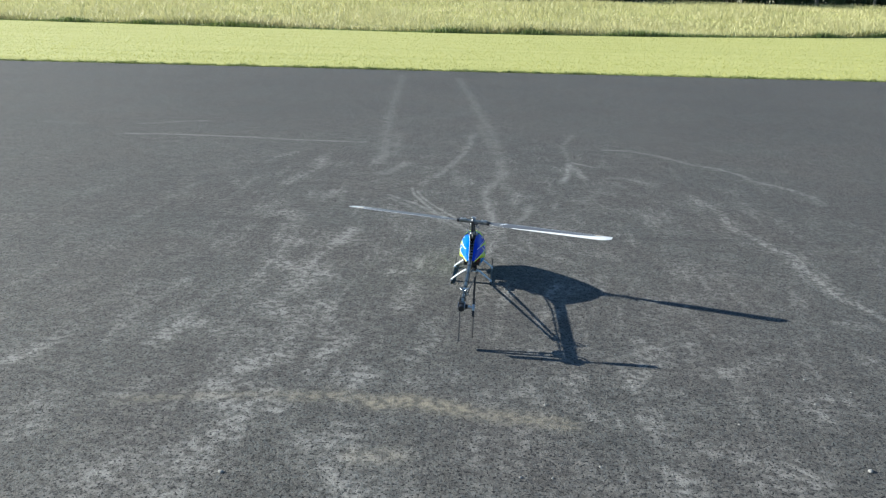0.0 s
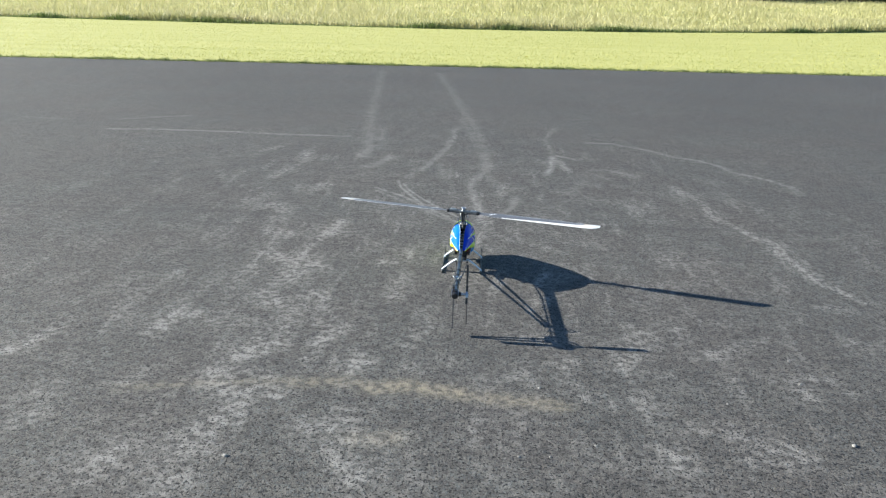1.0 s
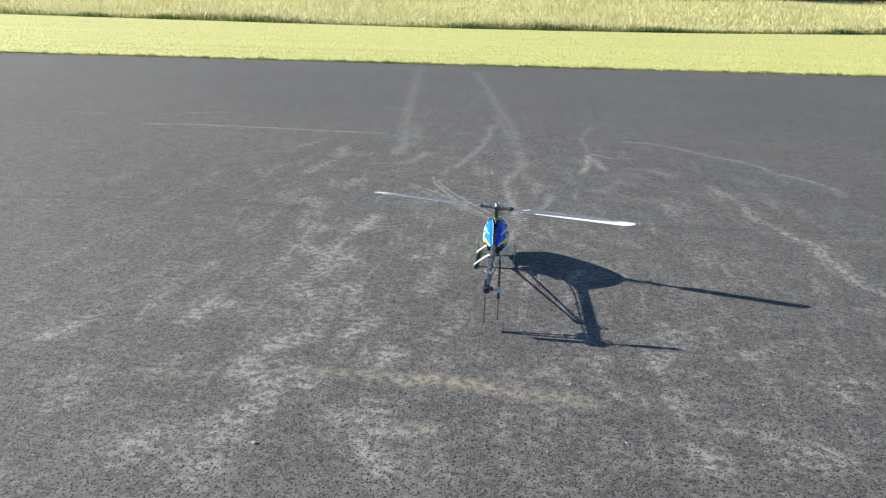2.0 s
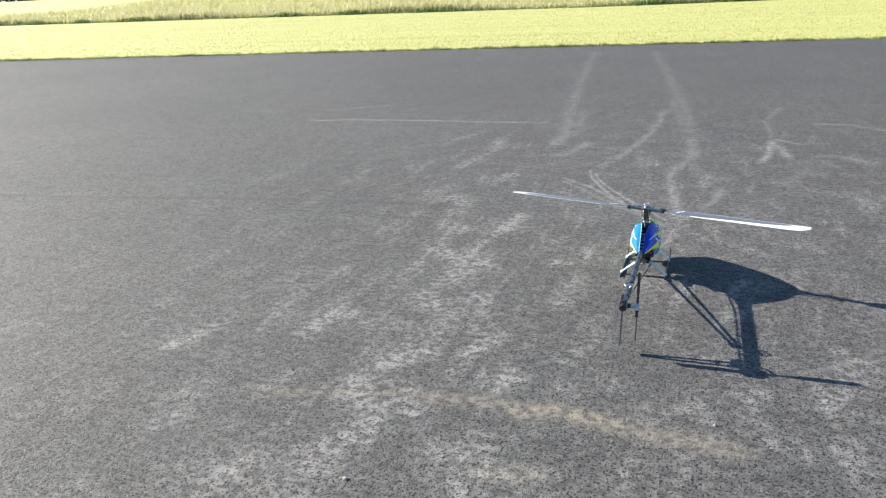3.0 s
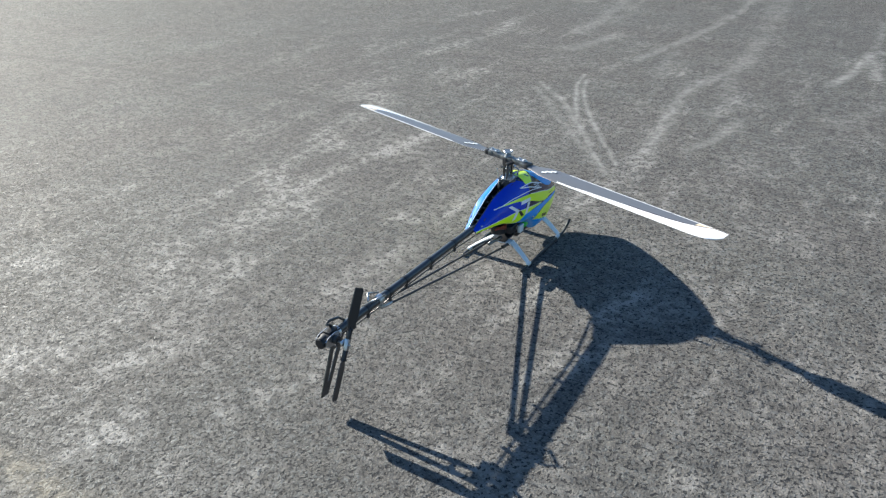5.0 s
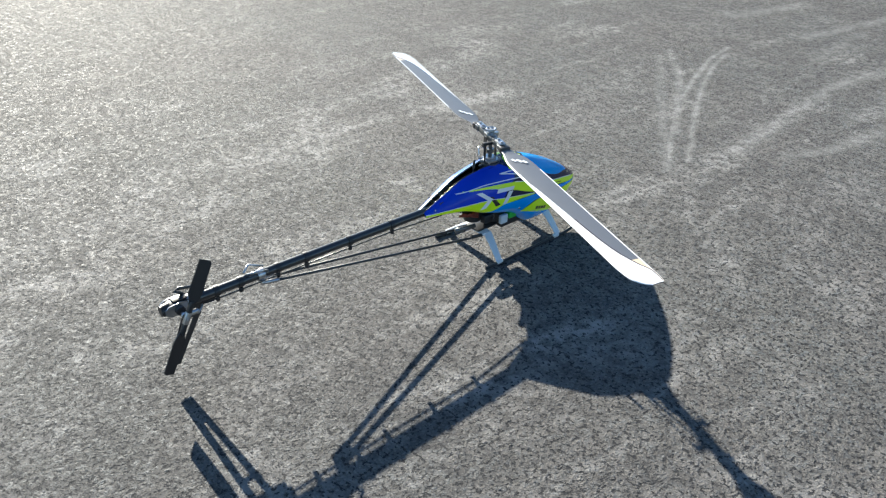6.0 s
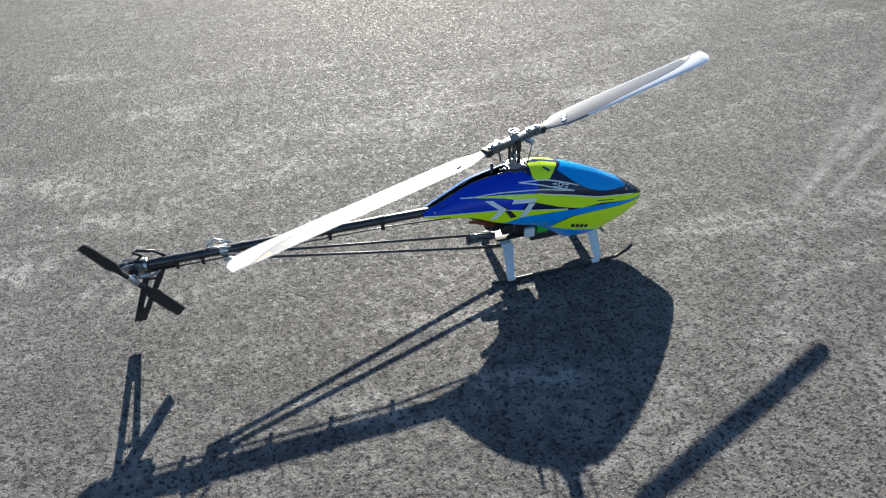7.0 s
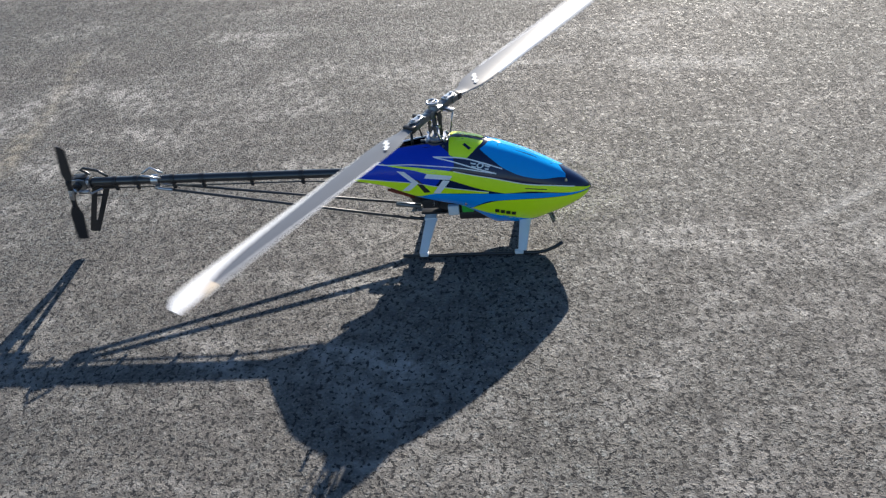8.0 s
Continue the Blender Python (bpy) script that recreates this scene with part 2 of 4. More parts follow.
# ---- building helpers ----
def mesh_of(name, bm, *mats, smooth=True, angle=35):
    if smooth:
        for f in bm.faces:
            f.smooth = True
        for e in bm.edges:
            if len(e.link_faces) == 2 and e.calc_face_angle(0) > radians(angle):
                e.smooth = False
    me = bpy.data.meshes.new(name)
    bm.to_mesh(me)
    bm.free()
    for m in mats:
        me.materials.append(m)
    return me


def part(name, bm, mat, parent, label=""):
    """One mesh object under a thing or a part."""
    mats = mat if isinstance(mat, (list, tuple)) else [mat]
    ob = new(name, mesh_of(name, bm, *mats))
    ob.parent = parent
    return tagged(ob, label)


def cyl(bm, a, b, r, r2=None, n=14):
    a, b = Vector(a), Vector(b)
    d = b - a
    m = Matrix.Translation((a + b) / 2) @ d.to_track_quat("Z", "Y").to_matrix().to_4x4()
    bmesh.ops.create_cone(bm, cap_ends=True, segments=n, radius1=r, radius2=r if r2 is None else r2, depth=d.length, matrix=m)
    return bm


def box(bm, c, s, m=None, bevel=0.0012):
    mm = (m or Matrix()) @ Matrix.Translation(c) if m is None else Matrix.Translation(c) @ m
    r = bmesh.ops.create_cube(bm, size=1, matrix=mm @ Matrix.Diagonal((*s, 1)))
    if bevel:
        es = list({e for v in r["verts"] for e in v.link_edges})
        bmesh.ops.bevel(bm, geom=es, offset=min(bevel, min(s) * 0.3), segments=2, profile=0.5, affect="EDGES")
    return bm


def tube(bm, pts, r, n=10):
    """A round bar along a line of points."""
    pts = [Vector(p) for p in pts]
    rings = []
    up = Vector((0.31, 0.2, 0.93)).normalized()
    for i, p in enumerate(pts):
        d = (pts[min(i + 1, len(pts) - 1)] - pts[max(i - 1, 0)]).normalized()
        u = (up - d * up.dot(d)).normalized()
        v = d.cross(u)
        rings.append([bm.verts.new(p + r * (u * math.cos(2 * math.pi * k / n) + v * math.sin(2 * math.pi * k / n))) for k in range(n)])
    for a, b in zip(rings, rings[1:]):
        for k in range(n):
            bm.faces.new((a[k], a[(k + 1) % n], b[(k + 1) % n], b[k]))
    bm.faces.new(rings[0][::-1]), bm.faces.new(rings[-1])
    return bm


def plate(bm, outline, thick, axes):
    """A flat plate: 2D outline placed by axes(u, v, w), thickness along w."""
    lo = [bm.verts.new(axes(u, v, -thick / 2)) for u, v in outline]
    hi = [bm.verts.new(axes(u, v, thick / 2)) for u, v in outline]
    k = len(outline)
    bm.faces.new(lo[::-1]), bm.faces.new(hi)
    for i in range(k):
        bm.faces.new((lo[i], lo[(i + 1) % k], hi[(i + 1) % k], hi[i]))
    bmesh.ops.recalc_face_normals(bm, faces=bm.faces[:])
    return bm


def spline(pts):
    """Smooth curve through points, without overshoot."""
    xs, ys = np.array([p[0] for p in pts]), np.array([p[1] for p in pts])
    d = np.diff(ys) / np.diff(xs)
    m = [d[0], *[0 if a * b <= 0 else 2 * a * b / (a + b) for a, b in zip(d[:-1], d[1:])], d[-1]]

    def f(x):
        i = int(np.clip(np.searchsorted(xs, x) - 1, 0, len(xs) - 2))
        h = xs[i + 1] - xs[i]
        t = min(1.0, max(0.0, (x - xs[i]) / h))
        return float((2 * t**3 - 3 * t * t + 1) * ys[i] + (t**3 - 2 * t * t + t) * h * m[i]
                     + (3 * t * t - 2 * t**3) * ys[i + 1] + (t**3 - t * t) * h * m[i + 1])
    return f


# ---- ground ----
def edge_y(x):
    """The far edge of the tarmac."""
    return 14.35 + 0.06 * x


def ragged(x):
    """How far the grass has crept over the tarmac's edge."""
    return 0.014 * (math.sin(2.3 * x + 2 * math.sin(0.7 * x)) + math.sin(7.1 * x + 1) + 0.7 * math.sin(16.7 * x + 2))


def meadow_y(x):
    """Where the tall grass begins."""
    return 37.3 + 0.0125 * max(0.0, x + 6) ** 2 * (1 if x < 30 else 0.6) + 0.1 * max(0.0, -6 - x)


def rise(y):
    """The field climbs gently towards the woods."""
    t = min(1.0, max(0.0, (y - 44) / 52))
    return 1.65 * t * t * (3 - 2 * t)


def build_ground():
    bm = bmesh.new()
    xs = [-1500, -500, -200, -100, *range(-80, 81, 20), 100, 200, 500, 1500]
    ys = [-1500, -500, -150, -60, -20, 0, 20, 30, 40, *range(44, 100, 4), 110, 150, 300, 700, 1500]
    rows = [[bm.verts.new((x, y, rise(y) - 0.035)) for x in xs] for y in ys]
    for a, b in zip(rows, rows[1:]):
        for k in range(len(xs) - 1):
            bm.faces.new((a[k], a[k + 1], b[k + 1], b[k]))
    tagged(new("ground", mesh_of("ground", bm, TURF)), "mown green grass field rising gently to the woods", "ground", kind="structure")


dust_lines, stain_lines, film_lines, seam_lines = [], [], [], []


def stroke(points, width, strength, lines=dust_lines):
    lines.append((points, width, strength))


stroke([(-4.32, 4.45), (-3.81, 4.54), (-2.79, 4.53), (-2.12, 4.47), (-1.46, 4.48)], 0.03, 0.3, film_lines)
stroke([(-5.63, 5.13), (-5.1, 5.1)], 0.03, 0.16, film_lines)
stroke([(-4.42, 5.22), (-4.03, 5.5), (-3.67, 5.66)], 0.035, 0.18, film_lines)
stroke([(-2.18, 3.17), (-2.15, 3.46), (-2.06, 3.71)], 0.05, 0.3)
stroke([(-1.75, 2.26), (-1.65, 2.82), (-1.61, 2.99), (-1.74, 3.62)], 0.055, 0.42)
stroke([(-2.21, 2.26), (-2.08, 2)], 0.03, 0.3)
stroke([(-2.46, 1.74), (-2.5, 2.07), (-2.46, 2.22)], 0.03, 0.14, film_lines)
stroke([(-1.74, 1.43), (-1.64, 1.56), (-1.6, 1.63)], 0.07, 0.32)
stroke([(-1.52, 1.25), (-1.38, 1.32), (-1.35, 0.87), (-1.34, 0.69), (-1.19, 0.55)], 0.08, 0.42)
stroke([(-1.31, 1.73), (-1.25, 2.06)], 0.06, 0.42)
stroke([(-1.25, 0.15), (-1.12, 0.1)], 0.07, 0.6)
stroke([(-1.2, 0.2), (-1.09, 0)], 0.06, 0.6)
stroke([(-0.88, 0.95), (-0.93, 0.63), (-0.98, 0.34), (-1.02, 0.11)], 0.05, 0.6)
stroke([(-1.02, 0.11), (-0.98, -0.21), (-1.01, -0.45), (-1.06, -0.62)], 0.07, 0.62)
stroke([(-0.88, -0), (-0.77, -0.12)], 0.05, 0.5)
stroke([(-0.59, 0.4), (-0.51, 0.49)], 0.04, 0.45)
stroke([(-0.5, 0.05), (-0.43, 0.06)], 0.04, 0.4)
stroke([(-0.36, -0.46), (-0.34, -0.29)], 0.05, 0.45)
stroke([(-0.95, -0.68), (-0.92, -0.7)], 0.07, 0.5)
stroke([(-0.82, -0.83), (-0.79, -0.73)], 0.07, 0.45)
stroke([(-0.76, -0.52), (-0.64, -0.85), (-0.69, -0.9)], 0.07, 0.5)
stroke([(-1.9, 0.89), (-1.81, 1)], 0.06, 0.25)
stroke([(-1.01, 2.84), (-0.84, 3.29)], 0.05, 0.16, film_lines)
stroke([(-1.61, -0.3), (-1.58, -0.27)], 0.05, 0.35)
stroke([(1.23, 4.54), (1.51, 4.52), (1.82, 4.21), (2.04, 3.85), (2.24, 3.7), (2.4, 3.43), (2.45, 3.15), (2.67, 2.89), (2.8, 2.56), (2.77, 2.25)], 0.03, 0.32, film_lines)
stroke([(1.73, 2.46), (1.77, 2.15), (1.86, 1.82), (1.84, 1.36), (1.95, 1.15)], 0.05, 0.42)
stroke([(1.95, 1.15), (2, 0.86), (2.08, 0.76), (2.03, 0.56), (2.04, 0.39), (2.07, 0.24), (2.07, 0.03)], 0.045, 0.5)
stroke([(0.78, 3.65), (0.73, 3.03), (0.66, 2.72)], 0.03, 0.45, film_lines)
stroke([(0.79, 3.74), (1.01, 3.5)], 0.03, 0.32, film_lines)
stroke([(0.78, 3.65), (0.88, 2.98)], 0.03, 0.3, film_lines)
stroke([(0.93, 5.48), (0.77, 4.69), (0.79, 3.74)], 0.035, 0.15, film_lines)
stroke([(1.12, 3.02), (1.25, 3.04), (1.47, 2.84)], 0.04, 0.16, film_lines)
stroke([(1.13, 2.79), (1.2, 2.65)], 0.04, 0.15, film_lines)
stroke([(0.04, 0.85), (-0.14, 1.12), (-0.34, 1.45), (-0.47, 1.74), (-0.59, 2.04), (-0.64, 2.28)], 0.012, 0.42, film_lines)
stroke([(0.04, 0.98), (-0.09, 1.18), (-0.27, 1.48), (-0.4, 1.71), (-0.51, 1.95), (-0.59, 2.19)], 0.012, 0.4, film_lines)
stroke([(-0.8, 2), (-0.54, 1.73), (-0.34, 1.43), (-0.14, 1.15)], 0.018, 0.32, film_lines)
stroke([(-0.48, 2.76), (-0.36, 3.56), (-0.27, 4.29), (-0.29, 5.13)], 0.035, 0.22, film_lines)
stroke([(-0.33, 3.11), (-0.25, 2.43)], 0.035, 0.14, film_lines)
stroke([(-0.23, 6.01), (-0.03, 4.67), (0.1, 3.63)], 0.07, 0.14, film_lines)
stroke([(0.1, 3.63), (0.13, 2.94), (0.05, 2.54)], 0.05, 0.2, film_lines)
stroke([(0.01, 2.47), (-0.01, 2.12), (0.06, 1.6), (0.1, 1.19)], 0.035, 0.3, film_lines)
stroke([(0.1, 1.19), (0.12, 0.78), (0.07, 0.49)], 0.045, 0.42)
stroke([(0.12, 2.63), (0.26, 2.17), (0.21, 1.85)], 0.05, 0.16, film_lines)
stroke([(0.26, 1.31), (0.34, 1.53), (0.37, 1.87)], 0.035, 0.24, film_lines)
stroke([(0.19, 0.75), (0.3, 0.61), (0.48, 0.52), (0.62, 0.36)], 0.045, 0.4)
stroke([(0.79, 2), (0.95, 2.41), (1.02, 2.63)], 0.06, 0.1, film_lines)
stroke([(0.49, -0.06), (0.44, -0.24)], 0.03, 0.45)
stroke([(0.85, 0.19), (0.97, 0.14)], 0.05, 0.2)
stroke([(-2.16, 12.69), (-1.78, 9.06), (-1.54, 6.89), (-1.26, 4.79)], 0.08, 0.13, film_lines)
stroke([(-1.26, 4.79), (-1.15, 3.89), (-1.11, 3.31)], 0.07, 0.2, film_lines)
stroke([(-0.96, 2.83), (-0.84, 3.37)], 0.05, 0.22, film_lines)
stroke([(-1.21, 5.34), (-0.98, 3.73)], 0.06, 0.1, film_lines)
stroke([(-0.97, 12.6), (-0.5, 8.91), (-0.24, 6.85), (-0.04, 5.33)], 0.08, 0.13, film_lines)
stroke([(-0.04, 5.33), (0.05, 4.36)], 0.06, 0.15, film_lines)
stroke([(-0.31, 4.07), (-0.26, 5.42), (-0.05, 5.61)], 0.05, 0.14, film_lines)
stroke([(-1.95, -1.37), (-1.91, -1.22), (-1.85, -1.09), (-1.9, -0.97)], 0.05, 0.4)
stroke([(-1.4, -1.08), (-1.39, -0.94), (-1.36, -0.81), (-1.31, -0.86)], 0.05, 0.5)
stroke([(-1.6, -0.36), (-1.6, -0.26)], 0.05, 0.35)
stroke([(-1.68, -1.38), (-1.6, -1.46)], 0.05, 0.25)
stroke([(-1.34, -1.65), (-1.31, -1.59), (-1.27, -1.5)], 0.05, 0.4)
stroke([(-1.67, -1.82), (-1.62, -1.74), (-1.63, -1.7)], 0.07, 0.35)
stroke([(-1.57, -1.98), (-1.56, -1.89)], 0.07, 0.4)
stroke([(-1.09, -0.58), (-1.03, -0.48), (-0.93, -0.67)], 0.05, 0.5)
stroke([(-0.95, -0.42), (-0.95, -0.18), (-0.91, -0.07)], 0.06, 0.6)
stroke([(-0.88, -0.58), (-0.72, -0.59), (-0.65, -0.74)], 0.07, 0.4)
stroke([(-0.85, -0.78), (-0.81, -0.98), (-0.8, -1.18), (-0.89, -1.28)], 0.065, 0.55)
stroke([(-0.89, -1.28), (-0.96, -1.38), (-0.98, -1.49), (-0.96, -1.59)], 0.07, 0.6)
stroke([(-0.96, -1.59), (-0.87, -1.68), (-0.82, -1.76), (-0.83, -1.89), (-0.89, -1.98), (-0.91, -2.06)], 0.07, 0.5)
stroke([(-0.62, -1.15), (-0.59, -1.05), (-0.54, -0.94)], 0.05, 0.55)
stroke([(-0.64, -0.85), (-0.55, -1.01)], 0.05, 0.45)
stroke([(-0.66, -1.31), (-0.63, -1.27)], 0.03, 0.6)
stroke([(-0.84, -1.45), (-0.76, -1.51)], 0.05, 0.45)
stroke([(-0.74, -1.61), (-0.67, -1.67)], 0.05, 0.5)
stroke([(-0.41, -1.4), (-0.39, -1.29), (-0.36, -1.34)], 0.04, 0.6)
stroke([(-0.27, -1.12), (-0.21, -1.14)], 0.05, 0.4)
stroke([(-0.16, -1.04), (-0.11, -0.87), (-0.17, -0.81), (-0.16, -0.65)], 0.05, 0.45)
stroke([(-0.35, -0.53), (-0.34, -0.35), (-0.32, -0.16)], 0.06, 0.5)
stroke([(-0.15, -1.31), (-0.18, -1.37), (-0.13, -1.41)], 0.03, 0.35)
stroke([(-0.91, -2.06), (-0.92, -2.17), (-0.97, -2.24)], 0.1, 0.5)
stroke([(-0.97, -2.24), (-0.89, -2.28), (-0.85, -2.25)], 0.09, 0.5)
stroke([(-1.14, -2.31), (-1.12, -2.16), (-1.1, -2.12)], 0.08, 0.4)
stroke([(-0.53, -1.89), (-0.42, -1.91)], 0.06, 0.4)
stroke([(-0.37, -1.78), (-0.32, -1.94)], 0.06, 0.4)
stroke([(-0.33, -1.98), (-0.25, -1.97), (-0.17, -1.94)], 0.05, 0.35)
stroke([(-0.33, -2.12), (-0.28, -2.21)], 0.06, 0.5)
stroke([(-0.8, -2.13), (-0.73, -2.12)], 0.03, 0.4)
stroke([(0.46, -1.27), (0.52, -1.25), (0.48, -1.42)], 0.05, 0.35)
stroke([(0.54, -1.49), (0.56, -1.58)], 0.05, 0.35)
stroke([(0.58, -1.57), (0.65, -1.59)], 0.05, 0.35)
stroke([(0.74, -1.28), (0.82, -1.19), (0.85, -1.12)], 0.05, 0.4)
stroke([(0.82, -1.32), (0.96, -1.32)], 0.03, 0.4)
stroke([(0.79, -1.54), (0.81, -1.65), (0.81, -1.78)], 0.06, 0.55)
stroke([(0.81, -1.78), (0.91, -1.8), (1, -1.77)], 0.05, 0.45)
stroke([(1.08, -1.78), (1.13, -1.88), (1.26, -1.9)], 0.07, 0.5)
stroke([(1.09, -1.96), (1.2, -1.98), (1.29, -1.93)], 0.06, 0.4)
stroke([(0.82, -1.93), (0.84, -2.03)], 0.07, 0.4)
stroke([(0.85, -0.77), (0.92, -0.86)], 0.04, 0.3)
stroke([(1.09, -0.8), (1.1, -0.93)], 0.04, 0.3)
stroke([(1.1, -1.14), (1.3, -1.02), (1.4, -0.95), (1.52, -0.9), (1.59, -0.92)], 0.06, 0.28)
stroke([(2.07, 0.14), (2.08, -0.05), (2.13, -0.08), (2.17, -0.25)], 0.025, 0.65)
stroke([(2.17, -0.25), (2.21, -0.32)], 0.025, 0.45)
stroke([(2, 0.55), (2.02, 0.39)], 0.04, 0.4)
stroke([(1.9, -0.41), (2.01, -0.43)], 0.04, 0.25)
stroke([(1.56, -1.28), (1.66, -1.32)], 0.03, 0.35)
stroke([(1.67, -1.42), (1.73, -1.43)], 0.03, 0.4)
stroke([(1.89, -0.84), (2.01, -0.88)], 0.06, 0.2)
stroke([(0.17, -2.08), (0.21, -2.14)], 0.06, 0.3)
stroke([(0.13, -1.91), (0.17, -1.98)], 0.06, 0.3)
stroke([(0.3, -1.4), (0.32, -1.29)], 0.05, 0.3)
stroke([(-0.3, -1.57), (-0.18, -1.53), (-0.09, -1.55), (0.05, -1.58)], 0.05, 0.9, stain_lines)
stroke([(0.05, -1.59), (0.27, -1.62), (0.45, -1.64)], 0.05, 0.6, stain_lines)
stroke([(-0.65, -1.55), (-0.42, -1.52), (-0.3, -1.55)], 0.045, 0.5, stain_lines)
stroke([(-1.32, -1.67), (-1.09, -1.61), (-0.69, -1.54)], 0.035, 0.32, stain_lines)
stroke([(-0.31, -1.97), (-0.17, -1.95)], 0.05, 0.35, stain_lines)
stroke([(-0.77, 1.89), (-0.31, 1.28), (0.04, 0.85)], 0.02, 0.2, film_lines)
stroke([(0.06, 0.45), (0.05, 0.73), (0.18, 0.89)], 0.04, 0.35)
stroke([(0.18, 0.89), (0.06, 1.45), (0.03, 1.71)], 0.04, 0.28)
stroke([(0.27, 1.29), (0.32, 1.53), (0.37, 1.84)], 0.03, 0.14, film_lines)
stroke([(-1.2, -0.12), (-1.22, 0.28), (-1.26, 0.62)], 0.05, 0.25)
stroke([(-1.07, 0.18), (-1.02, 0.38), (-1.02, 0.49)], 0.05, 0.25)
stroke([(-1.2, -0.68), (-1.22, -0.4), (-1.19, -0.2)], 0.05, 0.2)
stroke([(-5.6, 0.78), (-4.25, 0.88), (-2.91, 1.04), (-2.07, 1.09), (-1.3, 1.06)], 0.03, 0.26, seam_lines)
stroke([(0.7, 0.98), (1.22, 1.02), (1.93, 1.08), (2.6, 1.1)], 0.025, 0.3, seam_lines)


def coverage(px, py, lines):
    """How much dust the strokes lay on each point."""
    out = np.zeros_like(px)
    for pts, w, k in lines:
        for (ax, ay), (bx, by) in zip(pts, pts[1:]):
            dx, dy = bx - ax, by - ay
            t = np.clip(((px - ax) * dx + (py - ay) * dy) / (dx * dx + dy * dy), 0, 1)
            d2 = (px - ax - t * dx) ** 2 + (py - ay - t * dy) ** 2
            out = np.maximum(out, k * (1.35 if w < 0.055 else 1.15) * np.exp(-d2 / (w * w)))
    return out


def build_tarmac():
    """The model runway: one slab, finely divided where the dust marks lie."""
    xs = np.concatenate([[-90, -50, -25, -12], np.arange(-6, -2.21, 0.05), np.arange(-2.2, -0.81, 0.02), np.arange(-0.8, 0.5, 0.01), np.arange(0.5, 2.59, 0.02), np.arange(2.6, 4.01, 0.05), [8, 16, 30, 60, 90]])
    ys = np.concatenate([[-14, -10, -6, -4], np.arange(-2.9, 0.89, 0.02), np.arange(0.9, 2.6, 0.01), np.arange(2.6, 3.99, 0.02), np.arange(4, 13.01, 0.06)])
    nx, ny = len(xs), len(ys) + 1
    gx = np.tile(xs, (ny, 1))
    gy = np.vstack([np.tile(ys[:, None], (1, nx)), [[edge_y(x) + ragged(x) for x in xs]]])
    co = np.stack([gx, gy, np.zeros_like(gx)], -1).reshape(-1, 3)
    idx = np.arange(nx * ny).reshape(ny, nx)
    quads = np.stack([idx[:-1, :-1], idx[:-1, 1:], idx[1:, 1:], idx[1:, :-1]], -1).reshape(-1, 4)
    far = idx[-1]
    skirt = np.arange(nx) + len(co)
    co = np.vstack([co, co[far] - np.array([0, 0, 0.05])])
    quads = np.vstack([quads, np.stack([far[:-1], far[1:], skirt[1:], skirt[:-1]], -1)])
    me = bpy.data.meshes.new("tarmac")
    me.from_pydata(co.tolist(), [], quads.tolist())
    for key, lines in (("dust", dust_lines), ("stain", stain_lines), ("film", film_lines), ("seam", seam_lines)):
        a = me.attributes.new(key, "FLOAT", "POINT")
        a.data.foreach_set("value", coverage(co[:, 0], co[:, 1], lines).astype(np.float32))
    a = me.attributes.new("wear", "FLOAT", "POINT")
    a.data.foreach_set("value", (np.exp(-(co[:, 0] / 2.8) ** 2 - ((co[:, 1] - 0.4) / 4.2) ** 2)).astype(np.float32))
    me.materials.append(ASPHALT)
    tagged(new("road", me), "worn dark grey asphalt runway with pale dusty wheel marks", "tarmac", kind="structure")


def blades(name, places, heights, width, lean, mat, label, category, rng):
    """Many grass blades as one object: each a tapering leaf of two triangles and a tip."""
    n = len(places)
    ang = rng.uniform(0, 2 * np.pi, n)
    d = np.stack([np.cos(ang), np.sin(ang)], -1)
    tip = rng.normal(0, lean, (n, 2)) * heights[:, None]
    w = (width * rng.uniform(0.6, 1.4, n))[:, None]
    co = np.zeros((n, 5, 3))
    co[:, 0, :2], co[:, 1, :2] = places[:, :2] - d * w, places[:, :2] + d * w
    co[:, 2, :2], co[:, 3, :2] = places[:, :2] + d * w * 0.8 + tip * 0.35, places[:, :2] - d * w * 0.8 + tip * 0.35
    co[:, 4, :2] = places[:, :2] + tip
    co[:, :, 2] = places[:, 2][:, None]
    co[:, 2:4, 2] += heights[:, None] * 0.55
    co[:, 4, 2] += heights
    k = np.arange(n)[:, None] * 5
    faces = (k + np.array([0, 1, 2, 3])).tolist() + (k + np.array([3, 2, 4])).tolist()
    me = bpy.data.meshes.new(name)
    me.from_pydata(co.reshape(-1, 3).tolist(), [], faces)
    me.materials.append(mat)
    tagged(new(name, me), label, category, kind="stuff")


